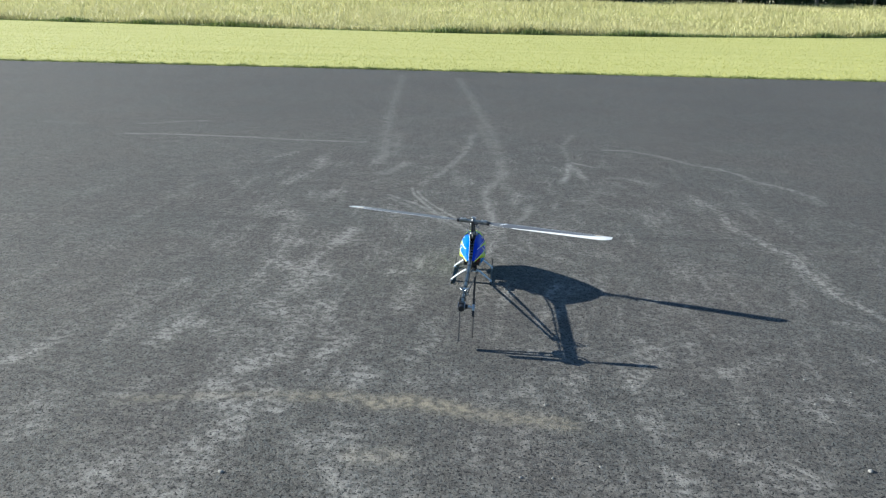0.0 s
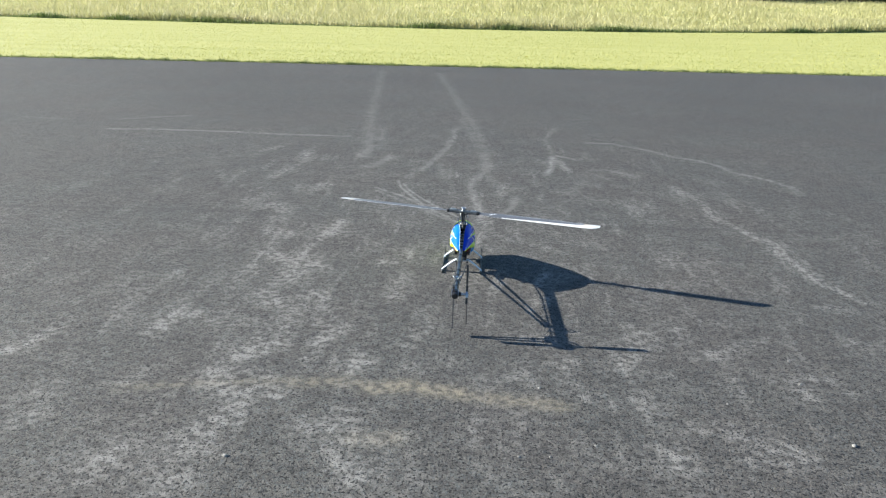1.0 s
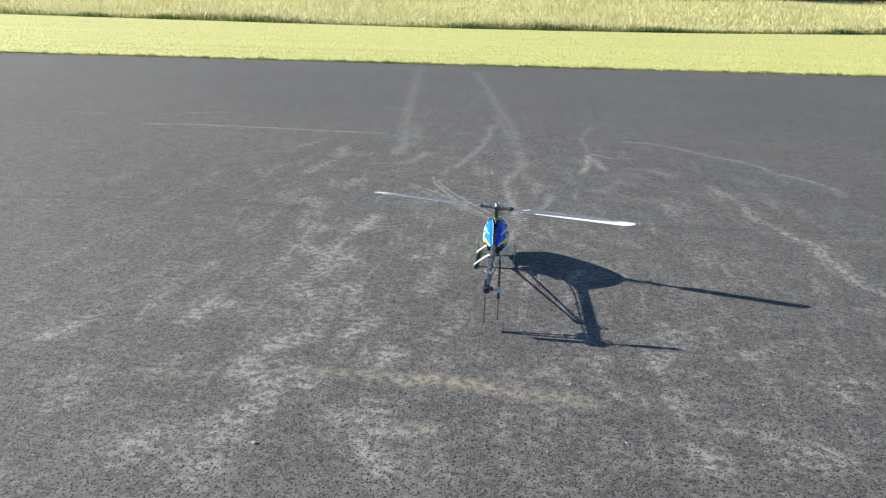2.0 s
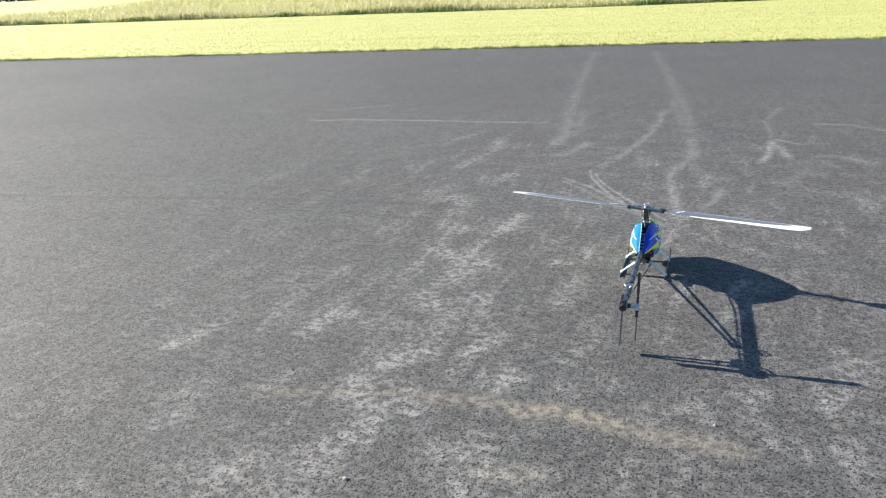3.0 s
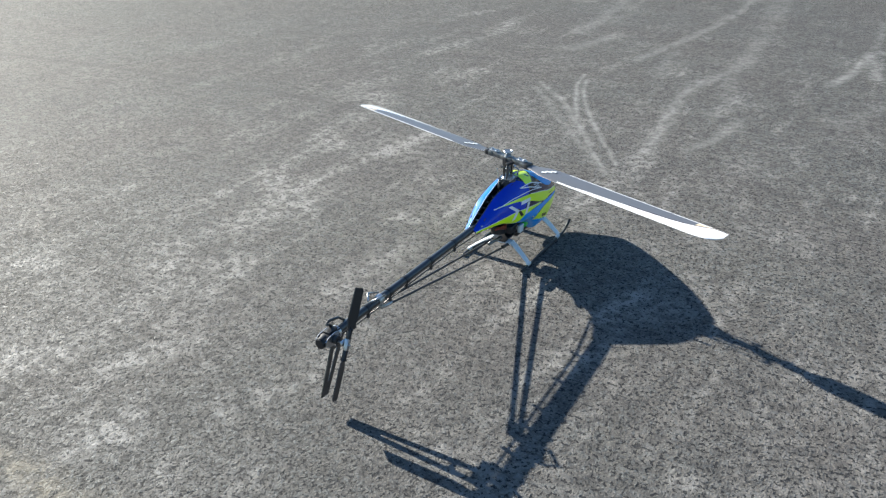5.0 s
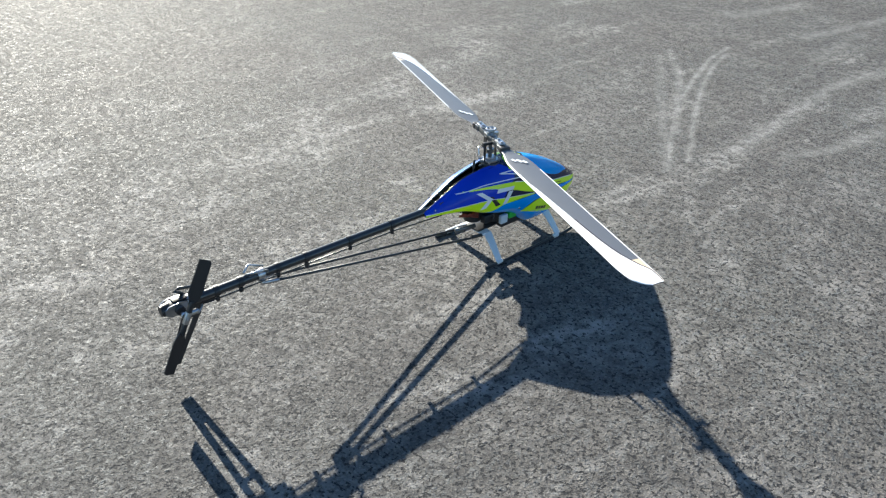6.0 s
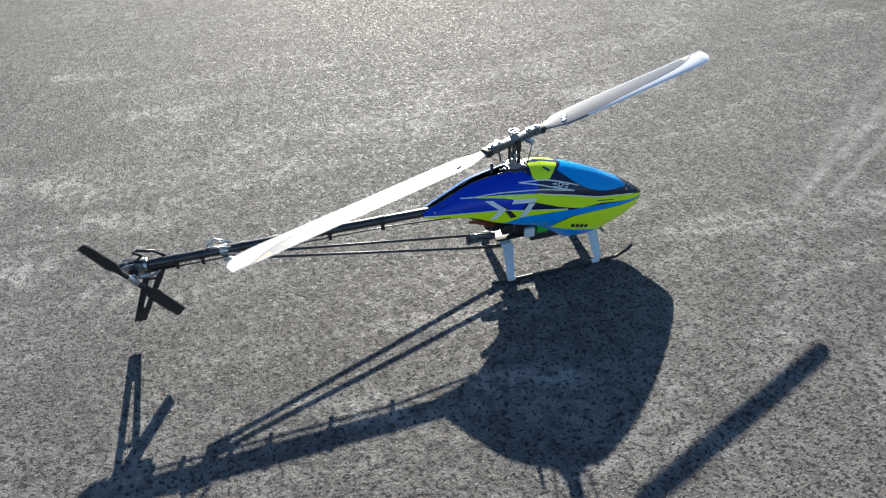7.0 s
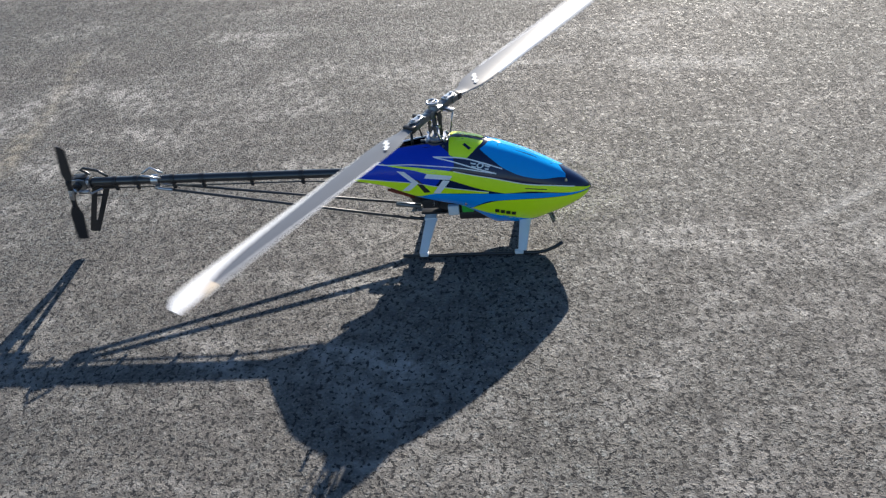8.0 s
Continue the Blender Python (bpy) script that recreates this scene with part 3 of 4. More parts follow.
def build_grass():
    rng = np.random.default_rng(3)
    n = 150000
    x = rng.uniform(-42, 34, n)
    u = rng.uniform(0, 1, n) ** 1.4
    lo, hi = np.array([edge_y(v) for v in x]), np.array([meadow_y(v) for v in x])
    y = lo + 0.05 + u * (hi - lo)
    blades("lawn_grass", np.stack([x, y, np.full(n, -0.035)], -1), rng.uniform(0.014, 0.03, n), 0.009, 0.9, LAWN,
           "short mown bright green grass beside the runway", "grass", rng)
    n = 30000
    x = rng.uniform(-28, 22, n)
    tuft = 0.5 + 0.17 * (np.sin(8.3 * x + 2 * np.sin(1.7 * x)) + np.sin(19.7 * x + 1.3) + np.sin(3.1 * x + 3 * np.sin(0.9 * x)))
    y = np.array([edge_y(v) + ragged(v) for v in x]) + rng.normal(0.0, 0.06, n)
    blades("verge_grass", np.stack([x, y, np.full(n, -0.02)], -1), rng.uniform(0.03, 0.075, n) * (0.7 + 0.8 * tuft), 0.006, 0.5, VERGE,
           "ragged dark and pale grass fringe over the tarmac edge", "grass", rng)
    # Added row of dark blades: paints the shaded gap under the meadow's front.
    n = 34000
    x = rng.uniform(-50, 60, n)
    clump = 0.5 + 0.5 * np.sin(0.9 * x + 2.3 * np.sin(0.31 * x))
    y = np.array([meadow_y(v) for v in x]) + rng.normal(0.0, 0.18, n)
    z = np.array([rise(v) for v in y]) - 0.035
    blades("meadow_foot_grass", np.stack([x, y, z], -1), rng.uniform(0.10, 0.3, n) * (0.25 + 1.0 * clump ** 2), 0.016, 0.3, SHADY_GRASS,
           "low green grass along the meadow edge, coloured dark for the shade there", "grass", rng)
    n = 150000
    x = rng.uniform(-60, 75, n)
    u = rng.uniform(0, 1, n) ** 2.0
    lo = np.array([meadow_y(v) for v in x])
    y = lo + 0.2 + rng.normal(0, 0.15, n) + u * np.maximum(5, 96 - lo)
    z = np.array([rise(v) for v in y]) - 0.035
    h = rng.uniform(0.28, 0.62, n) * (0.8 + 0.3 * np.sin(0.37 * x + 1.3 * np.sin(0.21 * y)))
    blades("meadow_grass", np.stack([x, y, z], -1), h, 0.022, 0.5, MEADOW,
           "tall uncut meadow grass, pale straw and green", "grass", rng)


def foliage(bm, rng, centre, radius, count, size):
    """Small bent leaves scattered through an uneven clump."""
    for _ in range(count):
        v = Vector(rng.normal(0, 1, 3))
        v.normalize()
        p = Vector(centre) + Vector((v.x * radius[0], v.y * radius[1], v.z * radius[2])) * rng.uniform(0.45, 1.0)
        m = Matrix.Translation(p) @ Euler(rng.uniform(0, 6.28, 3)).to_matrix().to_4x4()
        s = size * rng.uniform(0.6, 1.3)
        a, b, c, d = [bm.verts.new(m @ Vector(q)) for q in ((-s, 0, 0), (0, -s * 0.5, s * 0.15), (s, 0, 0), (0, s * 0.5, s * 0.15))]
        bm.faces.new((a, b, c, d))


def build_tree(seed, height, label):
    rng = np.random.default_rng(seed)
    root = new("tree")
    tagged(root, label, "tree", "trees of the far wood")
    bm = bmesh.new()
    sway = rng.normal(0, 0.15, 2)
    spine = [(sway[0] * t * t, sway[1] * t * t, height * t * 0.85) for t in np.linspace(0, 1, 7)]
    for k, (a, b) in enumerate(zip(spine, spine[1:])):
        r = 0.17 * (1 - k / 7.5)
        cyl(bm, a, b, r, 0.17 * (1 - (k + 1) / 7.5), 8)
    crown = bmesh.new()
    for k in range(11):
        t = 0.22 + 0.7 * k / 10
        i = min(5, int(t * 6))
        base = Vector(spine[i])
        ang = 2.4 * k + rng.uniform(-0.5, 0.5)
        reach = height * 0.2 * (1.15 - 0.8 * abs(t - 0.45)) * rng.uniform(0.7, 1.2)
        end = base + Vector((math.cos(ang) * reach, math.sin(ang) * reach, reach * 0.55))
        cyl(bm, base, end, 0.05, 0.015, 5)
        foliage(crown, rng, end, (reach * 0.62, reach * 0.62, reach * 0.5), 80, 0.2)
        foliage(crown, rng, base.lerp(end, 0.55), (reach * 0.5, reach * 0.5, reach * 0.4), 45, 0.2)
    foliage(crown, rng, Vector(spine[-1]), (height * 0.1, height * 0.1, height * 0.13), 90, 0.2)
    part("trunk", bm, BARK, root)
    part("crown", crown, LEAF, root)
    return root


def build_bush(seed):
    rng = np.random.default_rng(seed)
    root = new("bush")
    tagged(root, "leafy green bush at the edge of the wood", "bush", "bushes before the wood")
    bm, crown = bmesh.new(), bmesh.new()
    for k in range(6):
        ang = k * 1.05
        end = Vector((math.cos(ang) * 0.7, math.sin(ang) * 0.7, rng.uniform(0.7, 1.3)))
        cyl(bm, (0, 0, 0), end, 0.03, 0.01, 5)
        foliage(crown, rng, end, (0.5, 0.5, 0.4), 90, 0.11)
    foliage(crown, rng, (0, 0, 0.5), (0.9, 0.9, 0.5), 150, 0.11)
    part("stems", bm, BARK, root)
    part("crown", crown, LEAF, root)
    return root


def build_woods():
    rng = np.random.default_rng(11)
    kinds = [build_tree(1, 12.0, "slender grey-barked tree with green leaves"), build_tree(5, 15.0, "tall grey-barked tree with dense green leaves"),
             build_tree(9, 10.0, "small grey-barked tree with green leaves")]
    first = [(-22, 97), (6, 96.5), (31, 98)]
    for ob, (x, y) in zip(kinds, first):
        ob.matrix_basis = pose(x, y, rise(y) - 0.05)
    for k in range(54):
        x = -78 + 3.1 * k + rng.uniform(-1.2, 1.2)
        y = 98 + (k % 3) * 4.5 + rng.uniform(-1.5, 1.5)
        copy_thing(kinds[k % 3], pose(x, y, rise(y) - 0.05, 0, 0, rng.uniform(0, 360)))
    bush = build_bush(4)
    bush.matrix_basis = pose(-2.0, 94.5, rise(94.5) - 0.05)
    for k in range(22):
        x = -60 + 6 * k + rng.uniform(-2.5, 2.5)
        y = 95 + rng.uniform(-1, 2.5)
        copy_thing(bush, pose(x, y, rise(y) - 0.05, 0, 0, rng.uniform(0, 360)))
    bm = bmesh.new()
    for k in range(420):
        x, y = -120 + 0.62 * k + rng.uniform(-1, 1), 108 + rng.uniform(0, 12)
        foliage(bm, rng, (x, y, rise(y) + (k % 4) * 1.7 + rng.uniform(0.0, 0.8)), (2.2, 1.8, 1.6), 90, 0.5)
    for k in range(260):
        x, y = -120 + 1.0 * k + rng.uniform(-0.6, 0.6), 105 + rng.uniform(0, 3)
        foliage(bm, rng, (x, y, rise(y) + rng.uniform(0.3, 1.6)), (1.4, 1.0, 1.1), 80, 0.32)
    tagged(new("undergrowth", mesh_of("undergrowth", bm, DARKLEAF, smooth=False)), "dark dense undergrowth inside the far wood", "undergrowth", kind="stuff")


# ---- the model helicopter ----
TOP = spline([(-0.252, 0.192), (-0.17, 0.232), (-0.11, 0.257), (0, 0.276), (0.045, 0.279), (0.11, 0.265), (0.2, 0.231), (0.28, 0.188), (0.33, 0.156), (0.355, 0.136), (0.366, 0.125)])
LOW = spline([(-0.252, 0.182), (-0.14, 0.170), (-0.06, 0.140), (0, 0.118), (0.04, 0.103), (0.09, 0.070), (0.135, 0.040), (0.19, 0.036), (0.27, 0.058), (0.33, 0.086), (0.355, 0.104), (0.366, 0.118)])
WIDE = spline([(-0.252, 0.02), (-0.17, 0.044), (-0.1, 0.062), (0, 0.074), (0.1, 0.074), (0.2, 0.065), (0.28, 0.049), (0.33, 0.033), (0.355, 0.018), (0.366, 0.003)])
SLOT = spline([(-0.252, 0.008), (-0.2, 0.010), (-0.1, 0.013), (-0.05, 0.017), (0.027, 0.024), (0.031, 0.0), (0.4, 0.0)])
KEEL = spline([(-0.252, 0.018), (-0.1, 0.055), (0.03, 0.066), (0.08, 0.05), (0.11, 0.0), (0.4, 0.0)])
GIRTH = spline([(-0.252, 0.16), (-0.1, 0.16), (0.0, 0.24), (0.1, 0.40), (0.2, 0.42), (0.366, 0.42)])
POWER = 2.3


def hull_x(y, z):
    """Half width of the canopy at a place on its side."""
    b, t = LOW(y), TOP(y)
    c = b + GIRTH(y) * (t - b)
    u = (z - c) / ((t - c) if z > c else (c - b))
    return WIDE(y) * max(0.0, 1 - abs(u) ** POWER) ** (1 / POWER)


def hull_z(y, x, upper):
    """Height of the canopy's skin at half width x."""
    b, t = LOW(y), TOP(y)
    c = b + GIRTH(y) * (t - b)
    k = max(0.0, 1 - min(1.0, x / WIDE(y)) ** POWER) ** (1 / POWER)
    return c + (t - c) * k if upper else c - (c - b) * k


def hull_normal(y, z):
    e = 0.0015
    gy = (hull_x(y + e, z) - hull_x(y - e, z)) / (2 * e)
    gz = (hull_x(y, min(z + e, TOP(y))) - hull_x(y, max(z - e, LOW(y)))) / (2 * e)
    return Vector((1, -gy, max(-6.0, min(6.0, -gz)))).normalized()


def canopy_shell():
    bm = bmesh.new()
    ys = [-0.252 + 0.618 * k / 90 for k in range(91)]
    ys = sorted(ys + [0.0275, 0.0305])
    for side in (1, -1):
        rows = []
        for y in ys:
            zt, zb = hull_z(y, SLOT(y), True), hull_z(y, min(KEEL(y), WIDE(y) * 0.98), False)
            row = []
            for k in range(29):
                a = math.pi * k / 28
                z = zb + (zt - zb) * (1 - math.cos(a)) / 2
                x = SLOT(y) if k == 28 else hull_x(y, z)
                row.append(bm.verts.new((side * x, y, z)))
            rows.append(row)
        for a, b in zip(rows, rows[1:]):
            for k in range(28):
                f = (a[k], b[k], b[k + 1], a[k + 1])
                bm.faces.new(f if side > 0 else f[::-1])
    bmesh.ops.remove_doubles(bm, verts=bm.verts[:], dist=0.0002)
    bmesh.ops.recalc_face_normals(bm, faces=bm.faces[:])
    return bm


def band(rows, lift, side, across=10, along=8):
    """A painted band on one side of the canopy, between a lower and an upper line."""
    lo, hi = spline([(y, a) for y, a, b in rows]), spline([(y, b) for y, a, b in rows])
    y0, y1 = rows[0][0], rows[-1][0]
    n = along * (len(rows) - 1)
    bm = bmesh.new()
    grid = []
    for i in range(n + 1):
        y = y0 + (y1 - y0) * i / n
        line = []
        for k in range(across + 1):
            z = lo(y) + (max(hi(y), lo(y) + 0.0001) - lo(y)) * k / across
            z = min(max(z, LOW(y) + 0.0006), hull_z(y, SLOT(y) + 0.0004, True))
            q = Vector((hull_x(y, z), y, z)) + hull_normal(y, z) * lift
            line.append(bm.verts.new((side * q.x, q.y, q.z)))
        grid.append(line)
    for a, b in zip(grid, grid[1:]):
        for k in range(across):
            f = (a[k], b[k], b[k + 1], a[k + 1])
            bm.faces.new(f if side > 0 else f[::-1])
    return bm


def patch(corners, lift, side, n=6):
    """A four-cornered painted shape on one side of the canopy."""
    a, b, c, d = [Vector((*p, 0)) for p in corners]
    bm = bmesh.new()
    grid = []
    for i in range(n + 1):
        line = []
        for k in range(n + 1):
            p = a.lerp(b, i / n).lerp(d.lerp(c, i / n), k / n)
            q = Vector((hull_x(p.x, p.y), p.x, p.y)) + hull_normal(p.x, p.y) * lift
            line.append(bm.verts.new((side * q.x, q.y, q.z)))
        grid.append(line)
    for a, b in zip(grid, grid[1:]):
        for k in range(n):
            f = (a[k], a[k + 1], b[k + 1], b[k])
            bm.faces.new(f)
    return bm


def build_canopy(heli):
    shell = part("canopy", canopy_shell(), NAVY, heli, "glossy navy canopy painted blue, cyan and fluorescent lime")
    thick = shell.modifiers.new("thickness", "SOLIDIFY")
    thick.thickness, thick.offset = 0.0016, -1
    royal = [(-0.2505, 0.1835, 0.1915), (-0.215, 0.184, 0.213), (-0.18, 0.185, 0.2285), (-0.118, 0.188, 0.256), (-0.056, 0.188, 0.268), (-0.013, 0.183, 0.276), (0.018, 0.212, 0.2665), (0.042, 0.228, 0.248)]
    lime_up = [(-0.137, 0.2309, 0.2322), (-0.058, 0.2229, 0.23), (-0.009, 0.2105, 0.2258), (0.04, 0.1944, 0.2188), (0.09, 0.1743, 0.2074), (0.127, 0.162, 0.1956), (0.166, 0.1516, 0.1821), (0.211, 0.1497, 0.1683), (0.272, 0.137, 0.154), (0.325, 0.1255, 0.1395), (0.363, 0.1215, 0.1245)]
    lime_low = [(-0.2505, 0.1817, 0.187), (-0.18, 0.1752, 0.1905), (-0.117, 0.1655, 0.193), (-0.057, 0.152, 0.191), (0.003, 0.1625, 0.181), (0.064, 0.1606, 0.17), (0.12, 0.1569, 0.1606)]
    azure = [(-0.12, 0.1645, 0.166), (-0.063, 0.142, 0.153), (-0.004, 0.12, 0.1634), (0.059, 0.0965, 0.1594), (0.09, 0.1235, 0.1586), (0.126, 0.135, 0.1554), (0.191, 0.1319, 0.1483), (0.258, 0.1261, 0.1382), (0.32, 0.121, 0.1265), (0.36, 0.1212, 0.1222)]
    azure_belly = [(0.04, 0.104, 0.12), (0.07, 0.083, 0.113), (0.099, 0.064, 0.1042), (0.13, 0.043, 0.096), (0.176, 0.037, 0.078), (0.22, 0.043, 0.060), (0.25, 0.0525, 0.055)]
    lime_belly = [(0.074, 0.109, 0.111), (0.103, 0.1005, 0.126), (0.141, 0.0875, 0.1332), (0.2, 0.060, 0.1304), (0.252, 0.0535, 0.125), (0.293, 0.0695, 0.1215), (0.338, 0.0925, 0.1195), (0.36, 0.111, 0.1195)]
    cyan = [(0.104, 0.2575, 0.2585), (0.125, 0.2408, TOP(0.125) + 0.001), (0.162, 0.2113, TOP(0.162) + 0.001), (0.201, 0.1897, TOP(0.201) + 0.001), (0.253, 0.1735, TOP(0.253) + 0.001), (0.285, 0.169, TOP(0.285) + 0.001), (0.304, 0.164, 0.1695)]
    line_a = [(-0.004, 0.2498, 0.2522), (0.042, 0.2392, 0.2421), (0.091, 0.2217, 0.2246), (0.141, 0.2030, 0.2059)]
    line_b = [(-0.007, 0.2505, 0.2528), (0.043, 0.2485, 0.2512), (0.068, 0.2447, 0.2474), (0.105, 0.2324, 0.2354), (0.155, 0.2120, 0.2145)]
    line_c = [(-0.155, 0.2272, 0.2293), (-0.058, 0.2340, 0.2362), (0.041, 0.2273, 0.2297), (0.141, 0.2035, 0.2059)]
    line_d = [(-0.250, 0.1867, 0.1882), (-0.180, 0.1902, 0.1920), (-0.117, 0.1928, 0.1946), (-0.057, 0.1907, 0.1926), (0.003, 0.1808, 0.1828), (0.120, 0.1599, 0.1618)]
    line_e = [(0.040, 0.2185, 0.2206), (0.127, 0.1951, 0.1974), (0.211, 0.1678, 0.1702), (0.272, 0.1535, 0.1556), (0.325, 0.1390, 0.1409)]
    vent = [(0.046, 0.250, 0.2788), (0.06, 0.2475, TOP(0.06) - 0.0002), (0.072, 0.2465, TOP(0.072) - 0.0002), (0.085, 0.254, TOP(0.085) - 0.0002), (0.1, 0.262, TOP(0.1) - 0.0002), (0.11, 0.2645, TOP(0.11) - 0.0002)]
    lip = [(0.0312, 0.2555, 0.2782), (0.038, 0.2525, TOP(0.038) - 0.0002), (0.046, 0.250, 0.2788)]
    for side in (1, -1):
        part("intake_slot", patch([(0.064, 0.2700), (0.069, 0.2715), (0.084, 0.2625), (0.079, 0.2605)], 0.0009, side, 4), NAVY, shell, "dark slot in the lime panel")
        # The sun-facing left panel gets the sunlit tone as its paint.
        part("stripe", band(royal, 0.0003, side, 16), ROYAL if side > 0 else SUNLIT_BLUE, shell, "royal blue panel" if side > 0 else "royal blue panel, coloured brighter as if sunlit")
        part("stripe", band(cyan, 0.0003, side, 16), CYAN, shell, "cyan panel")
        part("stripe", band(vent, 0.0003, side, 12), LIME, shell, "lime panel")
        part("stripe", band(lip, 0.0003, side, 12), LIME, shell, "lime lip of the air intake")
        for rows, mat in ((lime_up, LIME), (lime_low, LIME), (azure, AZURE), (azure_belly, AZURE), (lime_belly, LIME)):
            part("stripe", band(rows, 0.0005 if rows is lime_low else 0.0006 if rows is azure else 0.0003, side), mat, shell)
        for rows in (line_a, line_b, line_c, line_d, line_e):
            part("pinstripe", band(rows, 0.0008, side, 1), WHITE_PAINT, shell, "thin white pinstripe")
        for shape in ([(-0.099, 0.22), (-0.08, 0.219), (-0.046, 0.193), (-0.064, 0.193)], [(-0.064, 0.193), (-0.046, 0.193), (-0.072, 0.170), (-0.091, 0.169)],
                      [(-0.025, 0.216), (0.037, 0.209), (0.030, 0.199), (-0.032, 0.205)], [(0.013, 0.199), (0.030, 0.197), (0.003, 0.164), (-0.014, 0.165)]):
            part("emblem_bar", patch(shape, 0.001, side), WHITE_PAINT, shell, "white slanted bar")
        part("emblem_bar", patch([(-0.058, 0.201), (-0.046, 0.200), (-0.020, 0.168), (-0.036, 0.166)], 0.0007, side), BLACK, shell, "dark slanted bar")
        for k in range(4):
            y = 0.132 + 0.0132 * k
            z = 0.1055 - 0.33 * (y - 0.132)
            part("lettering_bar", patch([(y, z + 0.005), (y + 0.0105, z + 0.0025), (y + 0.0095, z - 0.008), (y - 0.001, z - 0.0055)], 0.0007, side, 2), BLACK, shell, "dark lettering bar")
        part("lettering_bar", patch([(0.207, 0.1605), (0.258, 0.1482), (0.258, 0.146), (0.207, 0.1583)], 0.0007, side, 4), NAVY, shell, "thin dark lettering bar")
        bm, turns = bmesh.new(), 18
        for k in range(turns + 1):
            a = 2 * math.pi * k / turns
            for r in (1.0, 0.55):
                y, z = 0.104 + 0.0085 * r * math.cos(a), 0.2275 + 0.0062 * r * math.sin(a)
                q = Vector((hull_x(y, z), y, z)) + hull_normal(y, z) * 0.0009
                bm.verts.new((side * q.x, q.y, q.z))
        bm.verts.ensure_lookup_table()
        for k in range(turns):
            f = [bm.verts[i] for i in (2 * k, 2 * k + 2, 2 * k + 3, 2 * k + 1)]
            bm.faces.new(f if side > 0 else f[::-1])
        part("emblem_ring", bm, WHITE_PLASTIC, shell, "small pale ring emblem")
        for ya, yb, za, zb in ((0.081, 0.0945, 0.2365, 0.2335), (0.083, 0.0945, 0.2295, 0.2265), (0.1135, 0.127, 0.2275, 0.2235), (0.1135, 0.124, 0.2205, 0.2185)):
            part("emblem_bar", patch([(ya, za), (yb, zb), (yb - 0.001, zb - 0.0034), (ya + 0.002, za - 0.0034)], 0.0009, side, 2), WHITE_PLASTIC, shell, "small pale bar")
        part("lettering_bar", patch([(0.150, 0.0625), (0.168, 0.0565), (0.166, 0.0525), (0.148, 0.0585)], 0.0009, side, 3), WHITE_PLASTIC, shell, "pale lettering bar")
        for y, z in ((-0.222, 0.197), (0.305, 0.158), (0.062, 0.128)):
            nrm = hull_normal(y, z)
            q = Vector((hull_x(y, z), y, z))
            a, b = q, q + nrm * 0.003
            bm = cyl(bmesh.new(), (side * a.x, a.y, a.z), (side * b.x, b.y, b.z), 0.0035, 0.0024, 12)
            part("grommet", bm, TAN if y > 0.3 else STEEL, shell, "small canopy fixing")
    # Beads added along the slot; the left one paints its sunlit rim.
    for side in (1, -1):
        ys = [-0.25 + 0.276 * k / 24 for k in range(25)]
        bm = tube(bmesh.new(), [(side * SLOT(y), y, hull_z(y, SLOT(y), True)) for y in ys], 0.0014 if side > 0 else 0.0018, 6)
        part("slot_edge", bm, NAVY if side > 0 else LIT_EDGE, shell, "dark edge trim along the top slot" if side > 0 else "pale added bead for the sunlit edge of the top slot")
    bm = bmesh.new()
    tube(bm, [(0.027 * math.cos(a), 0.0305, 0.251 + 0.027 * math.sin(a)) for a in [math.pi * k / 18 for k in range(19)]], 0.0025, 8)
    part("intake_rim", bm, CREAM, shell, "tan inner rim of the air intake")


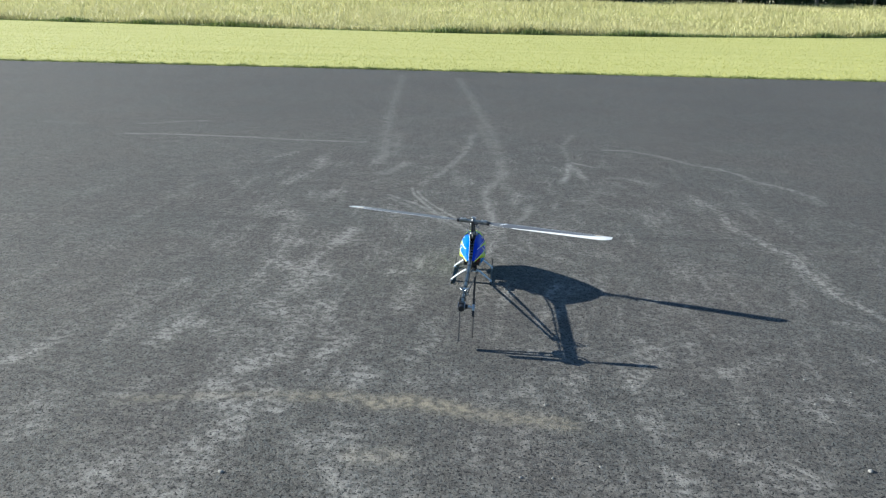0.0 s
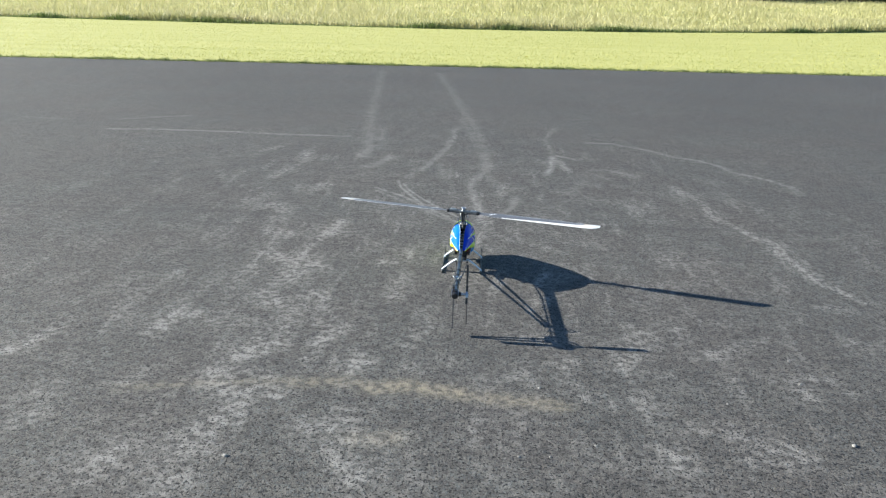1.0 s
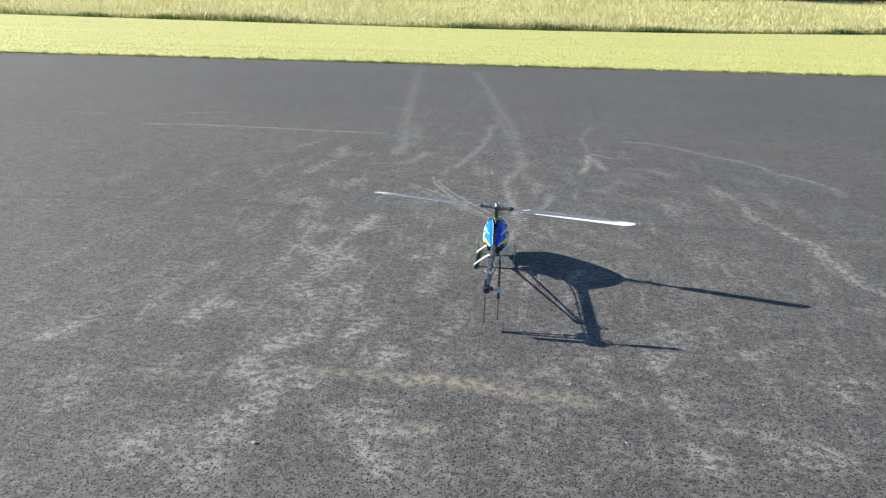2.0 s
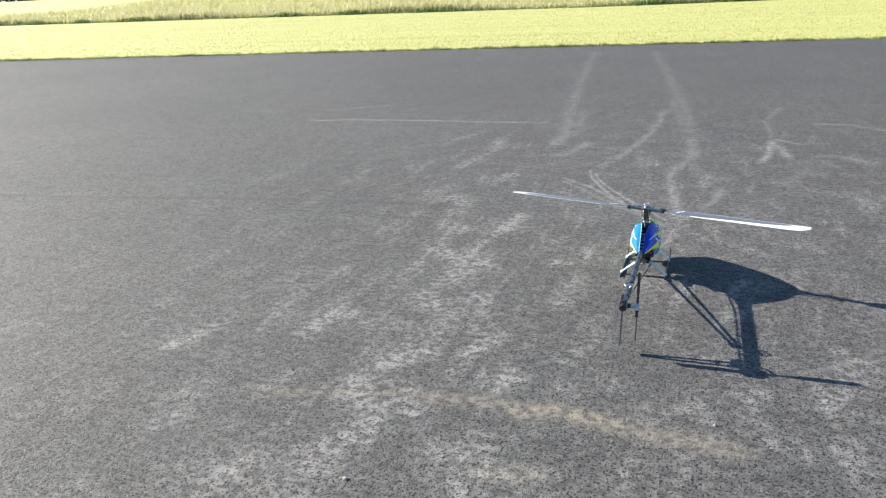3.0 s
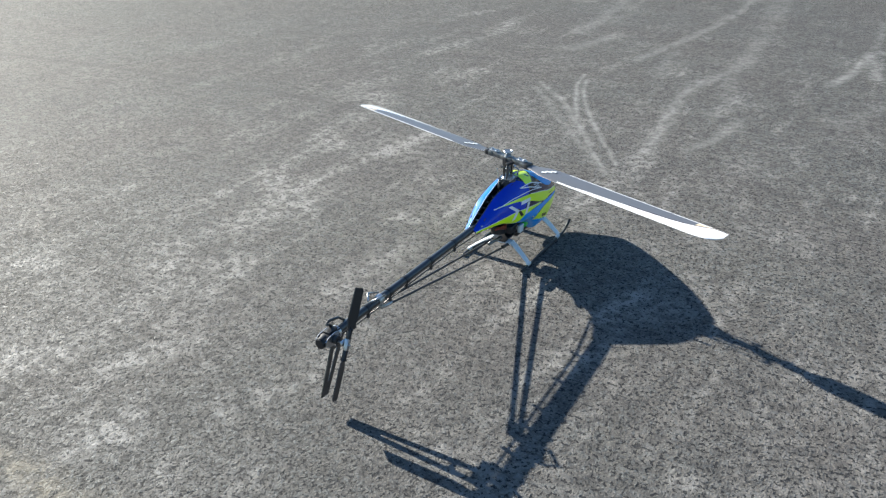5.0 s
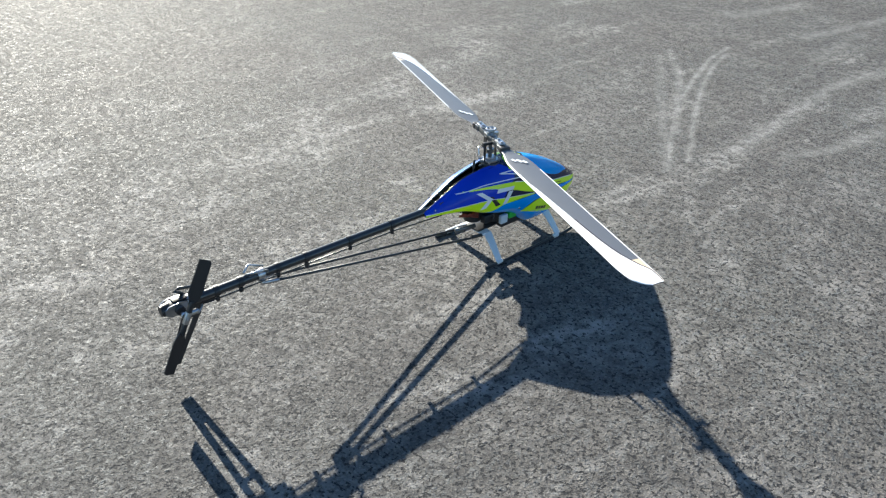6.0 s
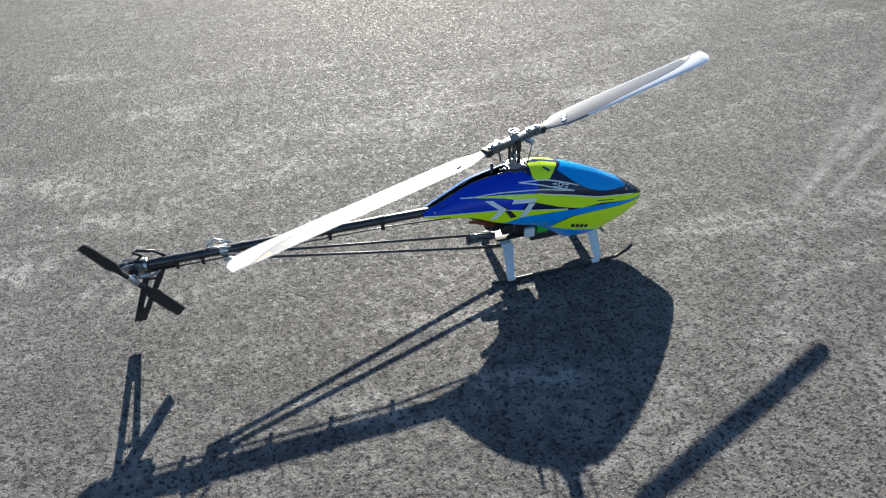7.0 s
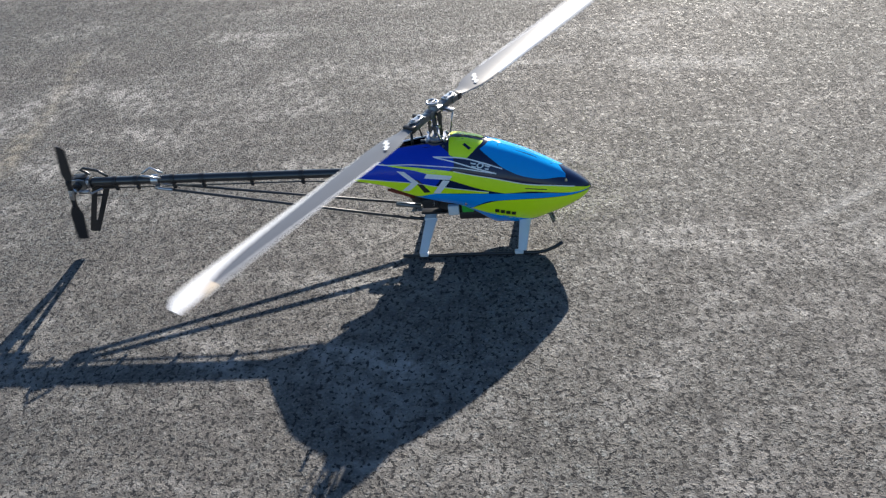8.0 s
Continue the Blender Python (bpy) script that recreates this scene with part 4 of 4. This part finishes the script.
def build_frame(heli):
    side_outline = [(-0.205, 0.19), (-0.205, 0.212), (-0.12, 0.232), (-0.03, 0.25), (0.02, 0.25), (0.04, 0.2), (0.15, 0.17), (0.2, 0.12), (0.2, 0.074), (0.04, 0.072), (0.036, 0.088), (0.018, 0.088), (0.014, 0.076), (-0.02, 0.09), (-0.06, 0.122), (-0.11, 0.147), (-0.16, 0.173)]
    for s in (1, -1):
        part("frame_plate", plate(bmesh.new(), side_outline, 0.002, lambda u, v, w, s=s: (s * 0.024 + w, u, v)), CARBON, heli, "black carbon side plate")
        bm = bmesh.new()
        box(bm, (s * 0.034, -0.03, 0.112), (0.02, 0.04, 0.024))
        box(bm, (s * 0.046, -0.02, 0.110), (0.004, 0.012, 0.012))
        part("servo", bm, BLACK, heli, "black servo box")
        bm = tube(bmesh.new(), [(s * 0.049, -0.02, 0.112), (s * 0.04, -0.015, 0.2), (s * 0.03, -0.008, 0.268)], 0.0016, 6)
        part("linkage", bm, STEEL, heli, "thin steel linkage rod")
        bm = bmesh.new()
        for k in range(5):
            tube(bm, [(s * (0.028 + 0.004 * k), -0.135 + 0.008 * k, 0.15 + 0.004 * (k % 2)), (s * (0.034 + 0.003 * k), -0.105, 0.143 + 0.003 * k), (s * 0.034, -0.07, 0.128 + 0.006 * k)], 0.0035, 7)
        part("wiring", bm, COPPER, heli, "red wiring bundle")
    for k in range(6):
        y = -0.2 + 0.035 * k
        part("frame_spacer", cyl(bmesh.new(), (-0.026, y, 0.203 + 0.17 * (y + 0.2)), (0.026, y, 0.203 + 0.17 * (y + 0.2)), 0.0035), ALU, heli, "aluminium cross spacer")
    part("base_plate", box(bmesh.new(), (0, 0.1165, 0.072), (0.054, 0.161, 0.005)), BLACK, heli)
    part("base_plate", box(bmesh.new(), (0, -0.0205, 0.072), (0.054, 0.079, 0.005)), BLACK, heli)
    part("battery_tray", tube(bmesh.new(), [(0.0, -0.125, 0.086), (0.004, -0.11, 0.088), (0.012, -0.06, 0.086)], 0.0065, 10), DARK_ALU, heli, "dark metal tube under the frame")
    part("battery", box(bmesh.new(), (0, 0.092, 0.0595), (0.052, 0.112, 0.021), bevel=0.004), BLACK, heli, "black battery block")
    part("speed_controller", box(bmesh.new(), (0.038, 0.062, 0.096), (0.018, 0.030, 0.022), bevel=0.003), GREEN, heli, "green wrapped electronics box")
    part("receiver", box(bmesh.new(), (0.042, 0.026, 0.092), (0.012, 0.027, 0.027), bevel=0.002), WHITE_PLASTIC, heli, "small white electronics box")
    bm = cyl(bmesh.new(), (0, -0.06, 0.105), (0, -0.06, 0.165), 0.026, n=24)
    for k in range(12):
        a = 2 * math.pi * k / 12
        box(bm, (0.026 * math.cos(a), -0.06 + 0.026 * math.sin(a), 0.135), (0.003, 0.003, 0.045), Matrix.Rotation(a, 4, "Z"), 0.0006)
    part("motor", bm, BLACK, heli, "black finned electric motor")
    bm = cyl(bmesh.new(), (0, 0, 0.185), (0, 0, 0.196), 0.05, n=48)
    part("main_gear", bm, TAN, heli, "tan toothed main gear")
    bm = cyl(bmesh.new(), (0, -0.12, 0.172), (0, -0.12, 0.192), 0.018, n=20)
    part("tail_gear", bm, BLACK, heli)
    bm = bmesh.new()
    box(bm, (0, -0.003, 0.254), (0.05, 0.032, 0.012), bevel=0.003)
    cyl(bm, (0, 0, 0.25), (0, 0, 0.268), 0.013, n=20)
    part("mast_bearing_block", bm, DARK_ALU, heli, "dark bearing block")
    bm = bmesh.new()
    cyl(bm, (0, 0, 0.276), (0, 0, 0.281), 0.024, n=28)
    cyl(bm, (0, 0, 0.281), (0, 0, 0.287), 0.018, n=28)
    for k in range(4):
        a = math.pi / 4 + k * math.pi / 2
        cyl(bm, (0.02 * math.cos(a), 0.02 * math.sin(a), 0.279), (0.033 * math.cos(a), 0.033 * math.sin(a), 0.279), 0.003, n=10)
    part("swashplate", bm, ALU, heli, "polished silver swashplate")
    bm = cyl(bmesh.new(), (0, 0, 0.262), (0, 0, 0.274), 0.029, n=28)
    for k in range(3):
        a = math.pi / 6 + k * 2 * math.pi / 3
        cyl(bm, (0.026 * math.cos(a), 0.026 * math.sin(a), 0.268), (0.040 * math.cos(a), 0.040 * math.sin(a), 0.268), 0.0035, n=10)
    part("swashplate_ring", bm, DARK_ALU, heli, "dark outer swashplate ring with ball arms")
    bm = bmesh.new()
    tube(bm, [(0, -0.062, 0.235), (0, -0.06, 0.292)], 0.0038, 8)
    part("guide_post", bm, BLACK, heli, "black anti-rotation guide post")


def build_landing_gear(heli):
    for y, tilt in ((-0.045, 0.012), (0.192, 0.004)):
        bow = part("landing_bow", box(bmesh.new(), (0, y + 0.008, 0.064), (0.085, 0.03, 0.008), bevel=0.003), WHITE_PLASTIC, heli, "white moulded landing gear bow")
        for s in (1, -1):
            bm = bmesh.new()
            rings = []
            for t in np.linspace(0, 1, 9):
                x = 0.038 + 0.075 * t
                z = 0.064 - 0.052 * t**1.15
                wide, deep = 0.030 - 0.009 * t, 0.0075
                cy = y + 0.012 - 0.02 * t * (1 if y < 0 else 0.5)
                nrm = Vector((0.57, 0, 0.82))
                ring = []
                for a in range(10):
                    ang = 2 * math.pi * a / 10
                    o = nrm * (deep / 2 * math.sin(ang)) + Vector((0, wide / 2 * math.copysign(abs(math.cos(ang)) ** 0.6, math.cos(ang)), 0))
                    ring.append(bm.verts.new((s * (x + o.x), cy + o.y, z + o.z)))
                rings.append(ring)
            for a, b in zip(rings, rings[1:]):
                for k in range(10):
                    bm.faces.new((a[k], a[(k + 1) % 10], b[(k + 1) % 10], b[k]))
            bm.faces.new(rings[0]), bm.faces.new(rings[-1])
            bmesh.ops.recalc_face_normals(bm, faces=bm.faces[:])
            box(bm, (s * 0.113, y - 0.006, 0.0085), (0.0115, 0.022, 0.011), bevel=0.003)
            part("leg", bm, WHITE_PLASTIC, bow)
    for s in (1, -1):
        pts = [(s * 0.113, -0.105, 0.0055), (s * 0.113, -0.09, 0.0045), (s * 0.113, 0.23, 0.0045), (s * 0.113, 0.25, 0.008), (s * 0.113, 0.275, 0.02), (s * 0.113, 0.292, 0.034)]
        part("skid", tube(bmesh.new(), pts, 0.0045, 10), BLACK, heli, "black bent skid tube")


def boom_z(y):
    return 0.188 + (y + 0.2) * -0.012


def build_tail(heli):
    boom = part("tail_boom", cyl(bmesh.new(), (0, -0.19, boom_z(-0.19)), (0, -0.93, boom_z(-0.93)), 0.0115, n=24), CARBON, heli, "long black carbon tail boom")
    for y in (-0.355, -0.49, -0.62, -0.70, -0.80, -0.86):
        bm = cyl(bmesh.new(), (0, y - 0.006, boom_z(y)), (0, y + 0.006, boom_z(y)), 0.0132, n=20)
        box(bm, (0.004, y, boom_z(y) - 0.019), (0.007, 0.009, 0.013), bevel=0.001)
        part("rod_clip", bm, BLACK, boom)
    part("control_rod", tube(bmesh.new(), [(0.004, -0.16, 0.158), (0.004, -0.35, boom_z(-0.35) - 0.019), (0.004, -0.9, boom_z(-0.9) - 0.019)], 0.002, 8), CARBON, heli, "thin tail control rod")
    bm = cyl(bmesh.new(), (0, -0.756, boom_z(-0.75)), (0, -0.737, boom_z(-0.75)), 0.0145, n=20)
    box(bm, (0, -0.745, 0.176), (0.030, 0.014, 0.009), bevel=0.002)
    tube(bm, [(0.012, -0.73, 0.205), (0.02, -0.765, 0.218), (0.005, -0.785, 0.21)], 0.003, 8)
    tube(bm, [(-0.012, -0.73, 0.205), (-0.02, -0.765, 0.218), (-0.005, -0.785, 0.21)], 0.003, 8)
    part("boom_clamp", bm, ALU, heli, "silver boom support clamp")
    for s in (1, -1):
        rod = part("boom_support", tube(bmesh.new(), [(s * 0.011, -0.735, 0.173), (s * 0.033, -0.07, 0.061)], 0.0036, 10), ROD, heli, "slim dark metallic boom support rod")
        bm = cyl(bmesh.new(), (s * 0.0107, -0.745, 0.1746), (s * 0.012, -0.705, 0.1681), 0.005, n=12)
        part("end_fitting", bm, ALU, rod, "silver rod end")
        bm = cyl(bmesh.new(), (s * 0.0337, -0.05, 0.0607), (s * 0.0323, -0.09, 0.0673), 0.005, n=12)
        part("end_fitting", bm, BLACK, rod)
    holder = part("tail_fin", plate(bmesh.new(), [(-0.862, 0.186), (-0.94, 0.186), (-0.94, 0.168), (-0.862, 0.168)], 0.0040, lambda u, v, w: (w - 0.008, u, v)), CARBON, heli, "black carbon V-shaped tail fin")
    struts = ([(-0.886, 0.176), (-0.903, 0.176), (-0.984, 0.033), (-0.970, 0.033)], [(-0.922, 0.176), (-0.938, 0.176), (-0.998, 0.036), (-0.984, 0.031)],
              [(-0.898, 0.152), (-0.936, 0.152), (-0.940, 0.145), (-0.903, 0.145)], [(-0.952, 0.070), (-0.982, 0.070), (-0.997, 0.035), (-0.970, 0.0325)])
    for k, outline in enumerate(struts):
        thick = (0.0022, 0.0028, 0.0016, 0.0034)[k]
        part("fin_strut", plate(bmesh.new(), outline, thick, lambda u, v, w: (w - 0.008, u, v)), CARBON, holder)
    loop = [(-0.878, 0.2), (-0.905, 0.223), (-0.942, 0.232), (-0.953, 0.228), (-0.942, 0.222), (-0.92, 0.2)]
    part("fin_loop", tube(bmesh.new(), [(-0.01, y, z) for y, z in loop], 0.0038, 8), CARBON, holder, "open loop above the boom")
    bm = bmesh.new()
    z = boom_z(-0.957)
    box(bm, (0, -0.95, z), (0.027, 0.056, 0.029), bevel=0.005)
    cyl(bm, (0, -0.972, z), (0, -0.99, z), 0.016, 0.014, 20)
    cyl(bm, (0.012, -0.957, z), (0.028, -0.957, z), 0.011, n=18)
    case = part("tail_gearbox", bm, BLACK, heli, "black and silver tail gearbox")
    part("ring", cyl(bmesh.new(), (0, -0.934, z), (0, -0.926, z), 0.0172, n=20), ALU, case, "silver ring")
    for k in (1, -1):
        cheek = [(-0.936, -0.013), (-0.936, 0.013), (-0.952, 0.0165), (-0.978, 0.014), (-0.988, 0.006), (-0.988, -0.006), (-0.978, -0.014), (-0.952, -0.0165)]
        part("cheek_plate", plate(bmesh.new(), cheek, 0.0025, lambda u, v, w, k=k: (k * 0.0152 + w, u, v + z)), ALU, case, "silver side plate")
    part("cover", cyl(bmesh.new(), (0, -0.987, z), (0, -0.994, z), 0.0125, n=20), BLACK, case)
    part("side_cover", box(bmesh.new(), (-0.002, -0.948, z + 0.0165), (0.022, 0.034, 0.004), bevel=0.0015), BLACK, case)
    bm = bmesh.new()
    tube(bm, [(0.008, -0.9, z - 0.018), (0.03, -0.92, z - 0.018), (0.036, -0.945, z - 0.006)], 0.003, 8)
    box(bm, (0.034, -0.935, z - 0.01), (0.01, 0.03, 0.008), bevel=0.002)
    part("pitch_lever", bm, ALU, heli, "silver tail pitch lever")


TAIL_AXIS = (0.055, -0.957, 0.194)


def build_tail_rotor(heli):
    """Turns about x; its blades lie along y at zero turn."""
    bm = bmesh.new()
    cyl(bm, (-0.026, 0, 0), (0.01, 0, 0), 0.003, n=12)
    box(bm, (0, 0, 0), (0.012, 0.03, 0.012), bevel=0.002)
    cyl(bm, (-0.014, 0, 0), (-0.008, 0, 0), 0.008, n=16)
    hub = part("tail_rotor", bm, ALU, heli, "black two-bladed tail rotor")
    for s in (1, -1):
        bm = bmesh.new()
        box(bm, (0, s * 0.026, 0), (0.011, 0.034, 0.011), bevel=0.003)
        cyl(bm, (-0.008, s * 0.038, 0), (0.008, s * 0.038, 0), 0.003, n=10)
        part("grip", bm, BLACK, hub)
        bm = bmesh.new()
        out = [(0.034, -0.006), (0.05, -0.013), (0.062, -0.0155), (0.137, -0.0145), (0.142, -0.010), (0.142, 0.0125), (0.06, 0.0145), (0.046, 0.009), (0.034, 0.006)]
        plate(bm, out, 0.0032, lambda u, v, w, s=s: (w - 0.2 * v, s * u, s * v))
        part("blade", bm, BLACK, hub, "black tail rotor blade")
    return hub


def build_main_rotor(heli):
    """Turns about the mast; its blades lie along x at zero turn. Leading edges face the clockwise way."""
    bm = bmesh.new()
    cyl(bm, (0, 0, -0.15), (0, 0, 0.012), 0.0055, n=18)
    box(bm, (0, 0, 0), (0.052, 0.024, 0.018), bevel=0.004)
    cyl(bm, (0, 0, 0.006), (0, 0, 0.016), 0.013, 0.009, 20)
    cyl(bm, (0, 0, -0.045), (0, 0, -0.035), 0.011, n=16)
    hub = part("main_rotor", bm, DARK_ALU, heli, "two-bladed main rotor with silver head and pale blades")
    bm = cyl(bmesh.new(), (0, 0, 0.015), (0, 0, 0.024), 0.005, n=14)
    ring = [Vector((0.0125 * math.cos(a), 0.0125 * math.sin(a), 0.024)) for a in [2 * math.pi * k / 20 for k in range(21)]]
    tube(bm, ring, 0.0032, 8)
    box(bm, (0, 0, 0.024), (0.024, 0.005, 0.004), bevel=0.001)
    part("head_button", bm, ALU, hub, "silver wheel on top of the head")
    for s in (1, -1):
        bm = bmesh.new()
        plate(bm, [(-0.006, 0.004), (0.006, 0.004), (0.008, -0.014), (0.004, -0.030), (0.005, -0.058), (-0.005, -0.058), (-0.004, -0.030), (-0.008, -0.014)], 0.0035, lambda u, v, w, s=s: (u, s * 0.0165 + w, v))
        part("follower_arm", bm, BLACK, hub, "black rotor follower arm")
        bm = bmesh.new()
        tube(bm, [(s * 0.012, s * 0.019, -0.030), (s * 0.026, s * 0.024, -0.038), (s * 0.019, s * 0.026, -0.060)], 0.0026, 8)
        cyl(bm, (s * 0.012, s * 0.0155, -0.030), (s * 0.012, s * 0.0225, -0.030), 0.0045, n=12)
        part("follower_link", bm, STEEL, hub, "silver link at the follower arm")
    lead = spline([(0.086, -0.012), (0.12, -0.017), (0.17, -0.029), (0.22, -0.031), (0.70, -0.031), (0.75, -0.027), (0.78, -0.012), (0.792, 0.004)])
    trail = spline([(0.086, 0.012), (0.12, 0.016), (0.17, 0.031), (0.22, 0.033), (0.6, 0.033), (0.76, 0.034), (0.792, 0.032)])
    border = spline([(0.086, 0.0), (0.25, 0.02), (0.32, 0.16), (0.45, 0.27), (0.58, 0.38), (0.66, 0.52), (0.72, 0.78), (0.75, 0.975), (0.792, 0.99)])
    for s in (1, -1):
        bm = bmesh.new()
        box(bm, (s * 0.045, 0, 0), (0.045, 0.020, 0.018), bevel=0.004)
        box(bm, (s * 0.078, 0, 0), (0.03, 0.026, 0.016), bevel=0.003)
        cyl(bm, (s * 0.084, 0, -0.012), (s * 0.084, 0, 0.012), 0.004, n=12)
        part("blade_grip", bm, DARK_ALU, hub, "dark metal blade grip")
        bm = box(bmesh.new(), (s * 0.062, 0, 0.0105), (0.036, 0.018, 0.0045), bevel=0.0015)
        for r0 in (0.052, 0.074):
            cyl(bm, (s * r0, 0, 0.012), (s * r0, 0, 0.0165), 0.0042, n=12)
        part("grip_cap", bm, ALU, hub, "bright silver blade grip cap")
        part("grip_tip", box(bmesh.new(), (s * 0.091, 0, 0.0), (0.018, 0.029, 0.018), bevel=0.004), BLACK, hub)
        bm = bmesh.new()
        box(bm, (s * 0.03, -s * 0.022, -0.004), (0.012, 0.03, 0.008), bevel=0.002)
        tube(bm, [(s * 0.03, -s * 0.034, -0.006), (s * 0.022, -s * 0.026, -0.062)], 0.002, 8)
        part("pitch_link", bm, BLACK if s > 0 else ALU, hub, "thin pitch link")
        bm = bmesh.new()
        stations = [*np.linspace(0.086, 0.24, 14), *np.linspace(0.27, 0.70, 16), *np.linspace(0.715, 0.792, 10)]
        rows = []
        for r in stations:
            a, b = lead(r), trail(r)
            cut = border(r)
            fr = [0.0, 0.03, cut * 0.5 if cut > 0.1 else 0.06, max(0.07, cut - 0.055), max(0.10, cut), max(0.13, cut + (0.99 - cut) * 0.5), max(0.95, cut + (0.99 - cut) * 0.6), 1.0]
            fr = [min(f, 0.93 + 0.01 * k) if 0 < k < 7 else f for k, f in enumerate(fr)]
            th = 0.0075 * min(1.0, (b - a) / 0.06) + (0.004 if r < 0.12 else 0)
            ring = []
            for f in fr:
                h = th * (2.6 * math.sqrt(max(f, 0)) * (1 - f) * 0.62 + 0.06)
                y = a + (b - a) * f
                tilt = 0.105 * y
                ring.append(((r, y, tilt + h * 0.75), (r, y, tilt - h * 0.45)))
            rows.append([(bm.verts.new((s * p[0], s * p[1], p[2])), bm.verts.new((s * q[0], s * q[1], q[2]))) for p, q in ring])
        for i, (p, q) in enumerate(zip(rows, rows[1:])):
            r = (stations[i] + stations[i + 1]) / 2
            for k in range(7):
                f = bm.faces.new((p[k][0], q[k][0], q[k + 1][0], p[k + 1][0]))
                f2 = bm.faces.new((p[k][1], p[k + 1][1], q[k + 1][1], q[k][1]))
                if r > 0.24:
                    f.material_index = 1 if k < 3 or k == 6 else (2 if k == 3 and r > 0.5 else (0 if r < 0.69 else 3))
                f2.material_index = 1
            for k in (0, 7):
                edge = bm.faces.new((p[k][0], p[k][1], q[k][1], q[k][0]))
                edge.material_index = 1
        for row in (rows[0], rows[-1]):
            for k in range(7):
                bm.faces.new((row[k][0], row[k + 1][0], row[k + 1][1], row[k][1]))
        bmesh.ops.recalc_face_normals(bm, faces=bm.faces[:])
        part("blade", bm, [BLADE_GREY, BLADE_WHITE, BLADE_LINE, BLADE_SAND], hub, "grey and white lacquered rotor blade")
        for r0, y0, long in ((0.160, -0.009, 0.017), (0.170, 0.002, 0.022), (0.182, 0.012, 0.017)):
            bm = box(bmesh.new(), (s * (r0 + 0.008), s * y0, 0.0046 + 0.105 * y0), (long, 0.0075, 0.0006), Matrix.Rotation(0.105 * s, 4, "X") @ Matrix.Rotation(0.35, 4, "Z"), 0)
            part("blade_mark", bm, WHITE_PAINT, hub, "small white mark")
    return hub


def build_helicopter():
    heli = new("model_helicopter")
    tagged(heli, "blue, cyan and lime radio-controlled model helicopter standing on white-legged skids", "helicopter")
    build_canopy(heli)
    build_frame(heli)
    build_landing_gear(heli)
    build_tail(heli)
    return heli, build_main_rotor(heli), build_tail_rotor(heli)


def build_pebbles():
    spots = [(1.49, -1.35, 0.014), (1.51, -1.84, 0.02), (0.56, -1.93, 0.013), (0.28, -2.03, 0.012), (0.38, -1.5, 0.014), (-0.74, -2.12, 0.018), (0.72, -0.96, 0.01), (1.68, -1.22, 0.009), (1.52, -1.12, 0.014), (0.39, -2.02, 0.01), (1.13, -1.56, 0.01)]
    bm = bmesh.new()
    bmesh.ops.create_icosphere(bm, subdivisions=2, radius=1.0)
    for v in bm.verts:
        v.co *= 1 + 0.25 * noise.noise(v.co * 1.7)
    me = mesh_of("pebble", bm, STONE)
    for k, (x, y, r) in enumerate(spots):
        ob = new("pebble", me)
        ob.matrix_basis = pose(x, y, r * 0.12, 0, 0, 67 * k) @ Matrix.Diagonal((r * 0.55, r * 0.42, r * 0.26, 1))
        tagged(ob, "small pale loose stone lying on the tarmac", "stone", "loose stones on the tarmac")


build_ground()
build_tarmac()
build_grass()
build_woods()
helicopter, main_rotor, tail_rotor = build_helicopter()
build_pebbles()

ROTOR_TURN = [(0.0, -17.5), (6.0, -18.8), (6.7, -19.6), (6.8, -24.2), (6.9, -39.2), (7.0, -67.0), (7.1, -104.5), (7.2, -149.6), (7.3, -202.8), (7.4, -259.9), (7.5, -333.3),
              (7.6, -399.7), (7.7, -477.5), (7.8, -566.0), (7.9, -649.0), (8.0, -750.5)]
TAIL_TURN = [(0.0, 65.0), (6.0, 63.5), (6.7, 64.5), (6.8, 93.0), (6.9, 172.9), (7.0, 306.2), (7.1, 481.0), (7.2, 698.7), (7.3, 949.6), (7.4, 1051.6), (7.5, 1181.6),
             (7.6, 1341.6), (7.7, 1524.7), (7.8, 1733.6), (7.9, 1972.3), (8.0, 2240.5)]


def turning(rows, at, axis):
    """Rows for walk(): held still, then one key for every thirtieth of a second."""
    angle = spline(rows)
    times = [0.0, 6.0, 6.5, 6.7, *[6.7 + k / 30 for k in range(1, 40)]]
    return [(t, Matrix.Translation(at) @ Matrix.Rotation(radians(angle(t)), 4, axis)) for t in times]


def motions():
    walk(main_rotor, turning(ROTOR_TURN, (0, 0, 0.346), "Z"))
    walk(tail_rotor, turning(TAIL_TURN, TAIL_AXIS, "X"))


motions()
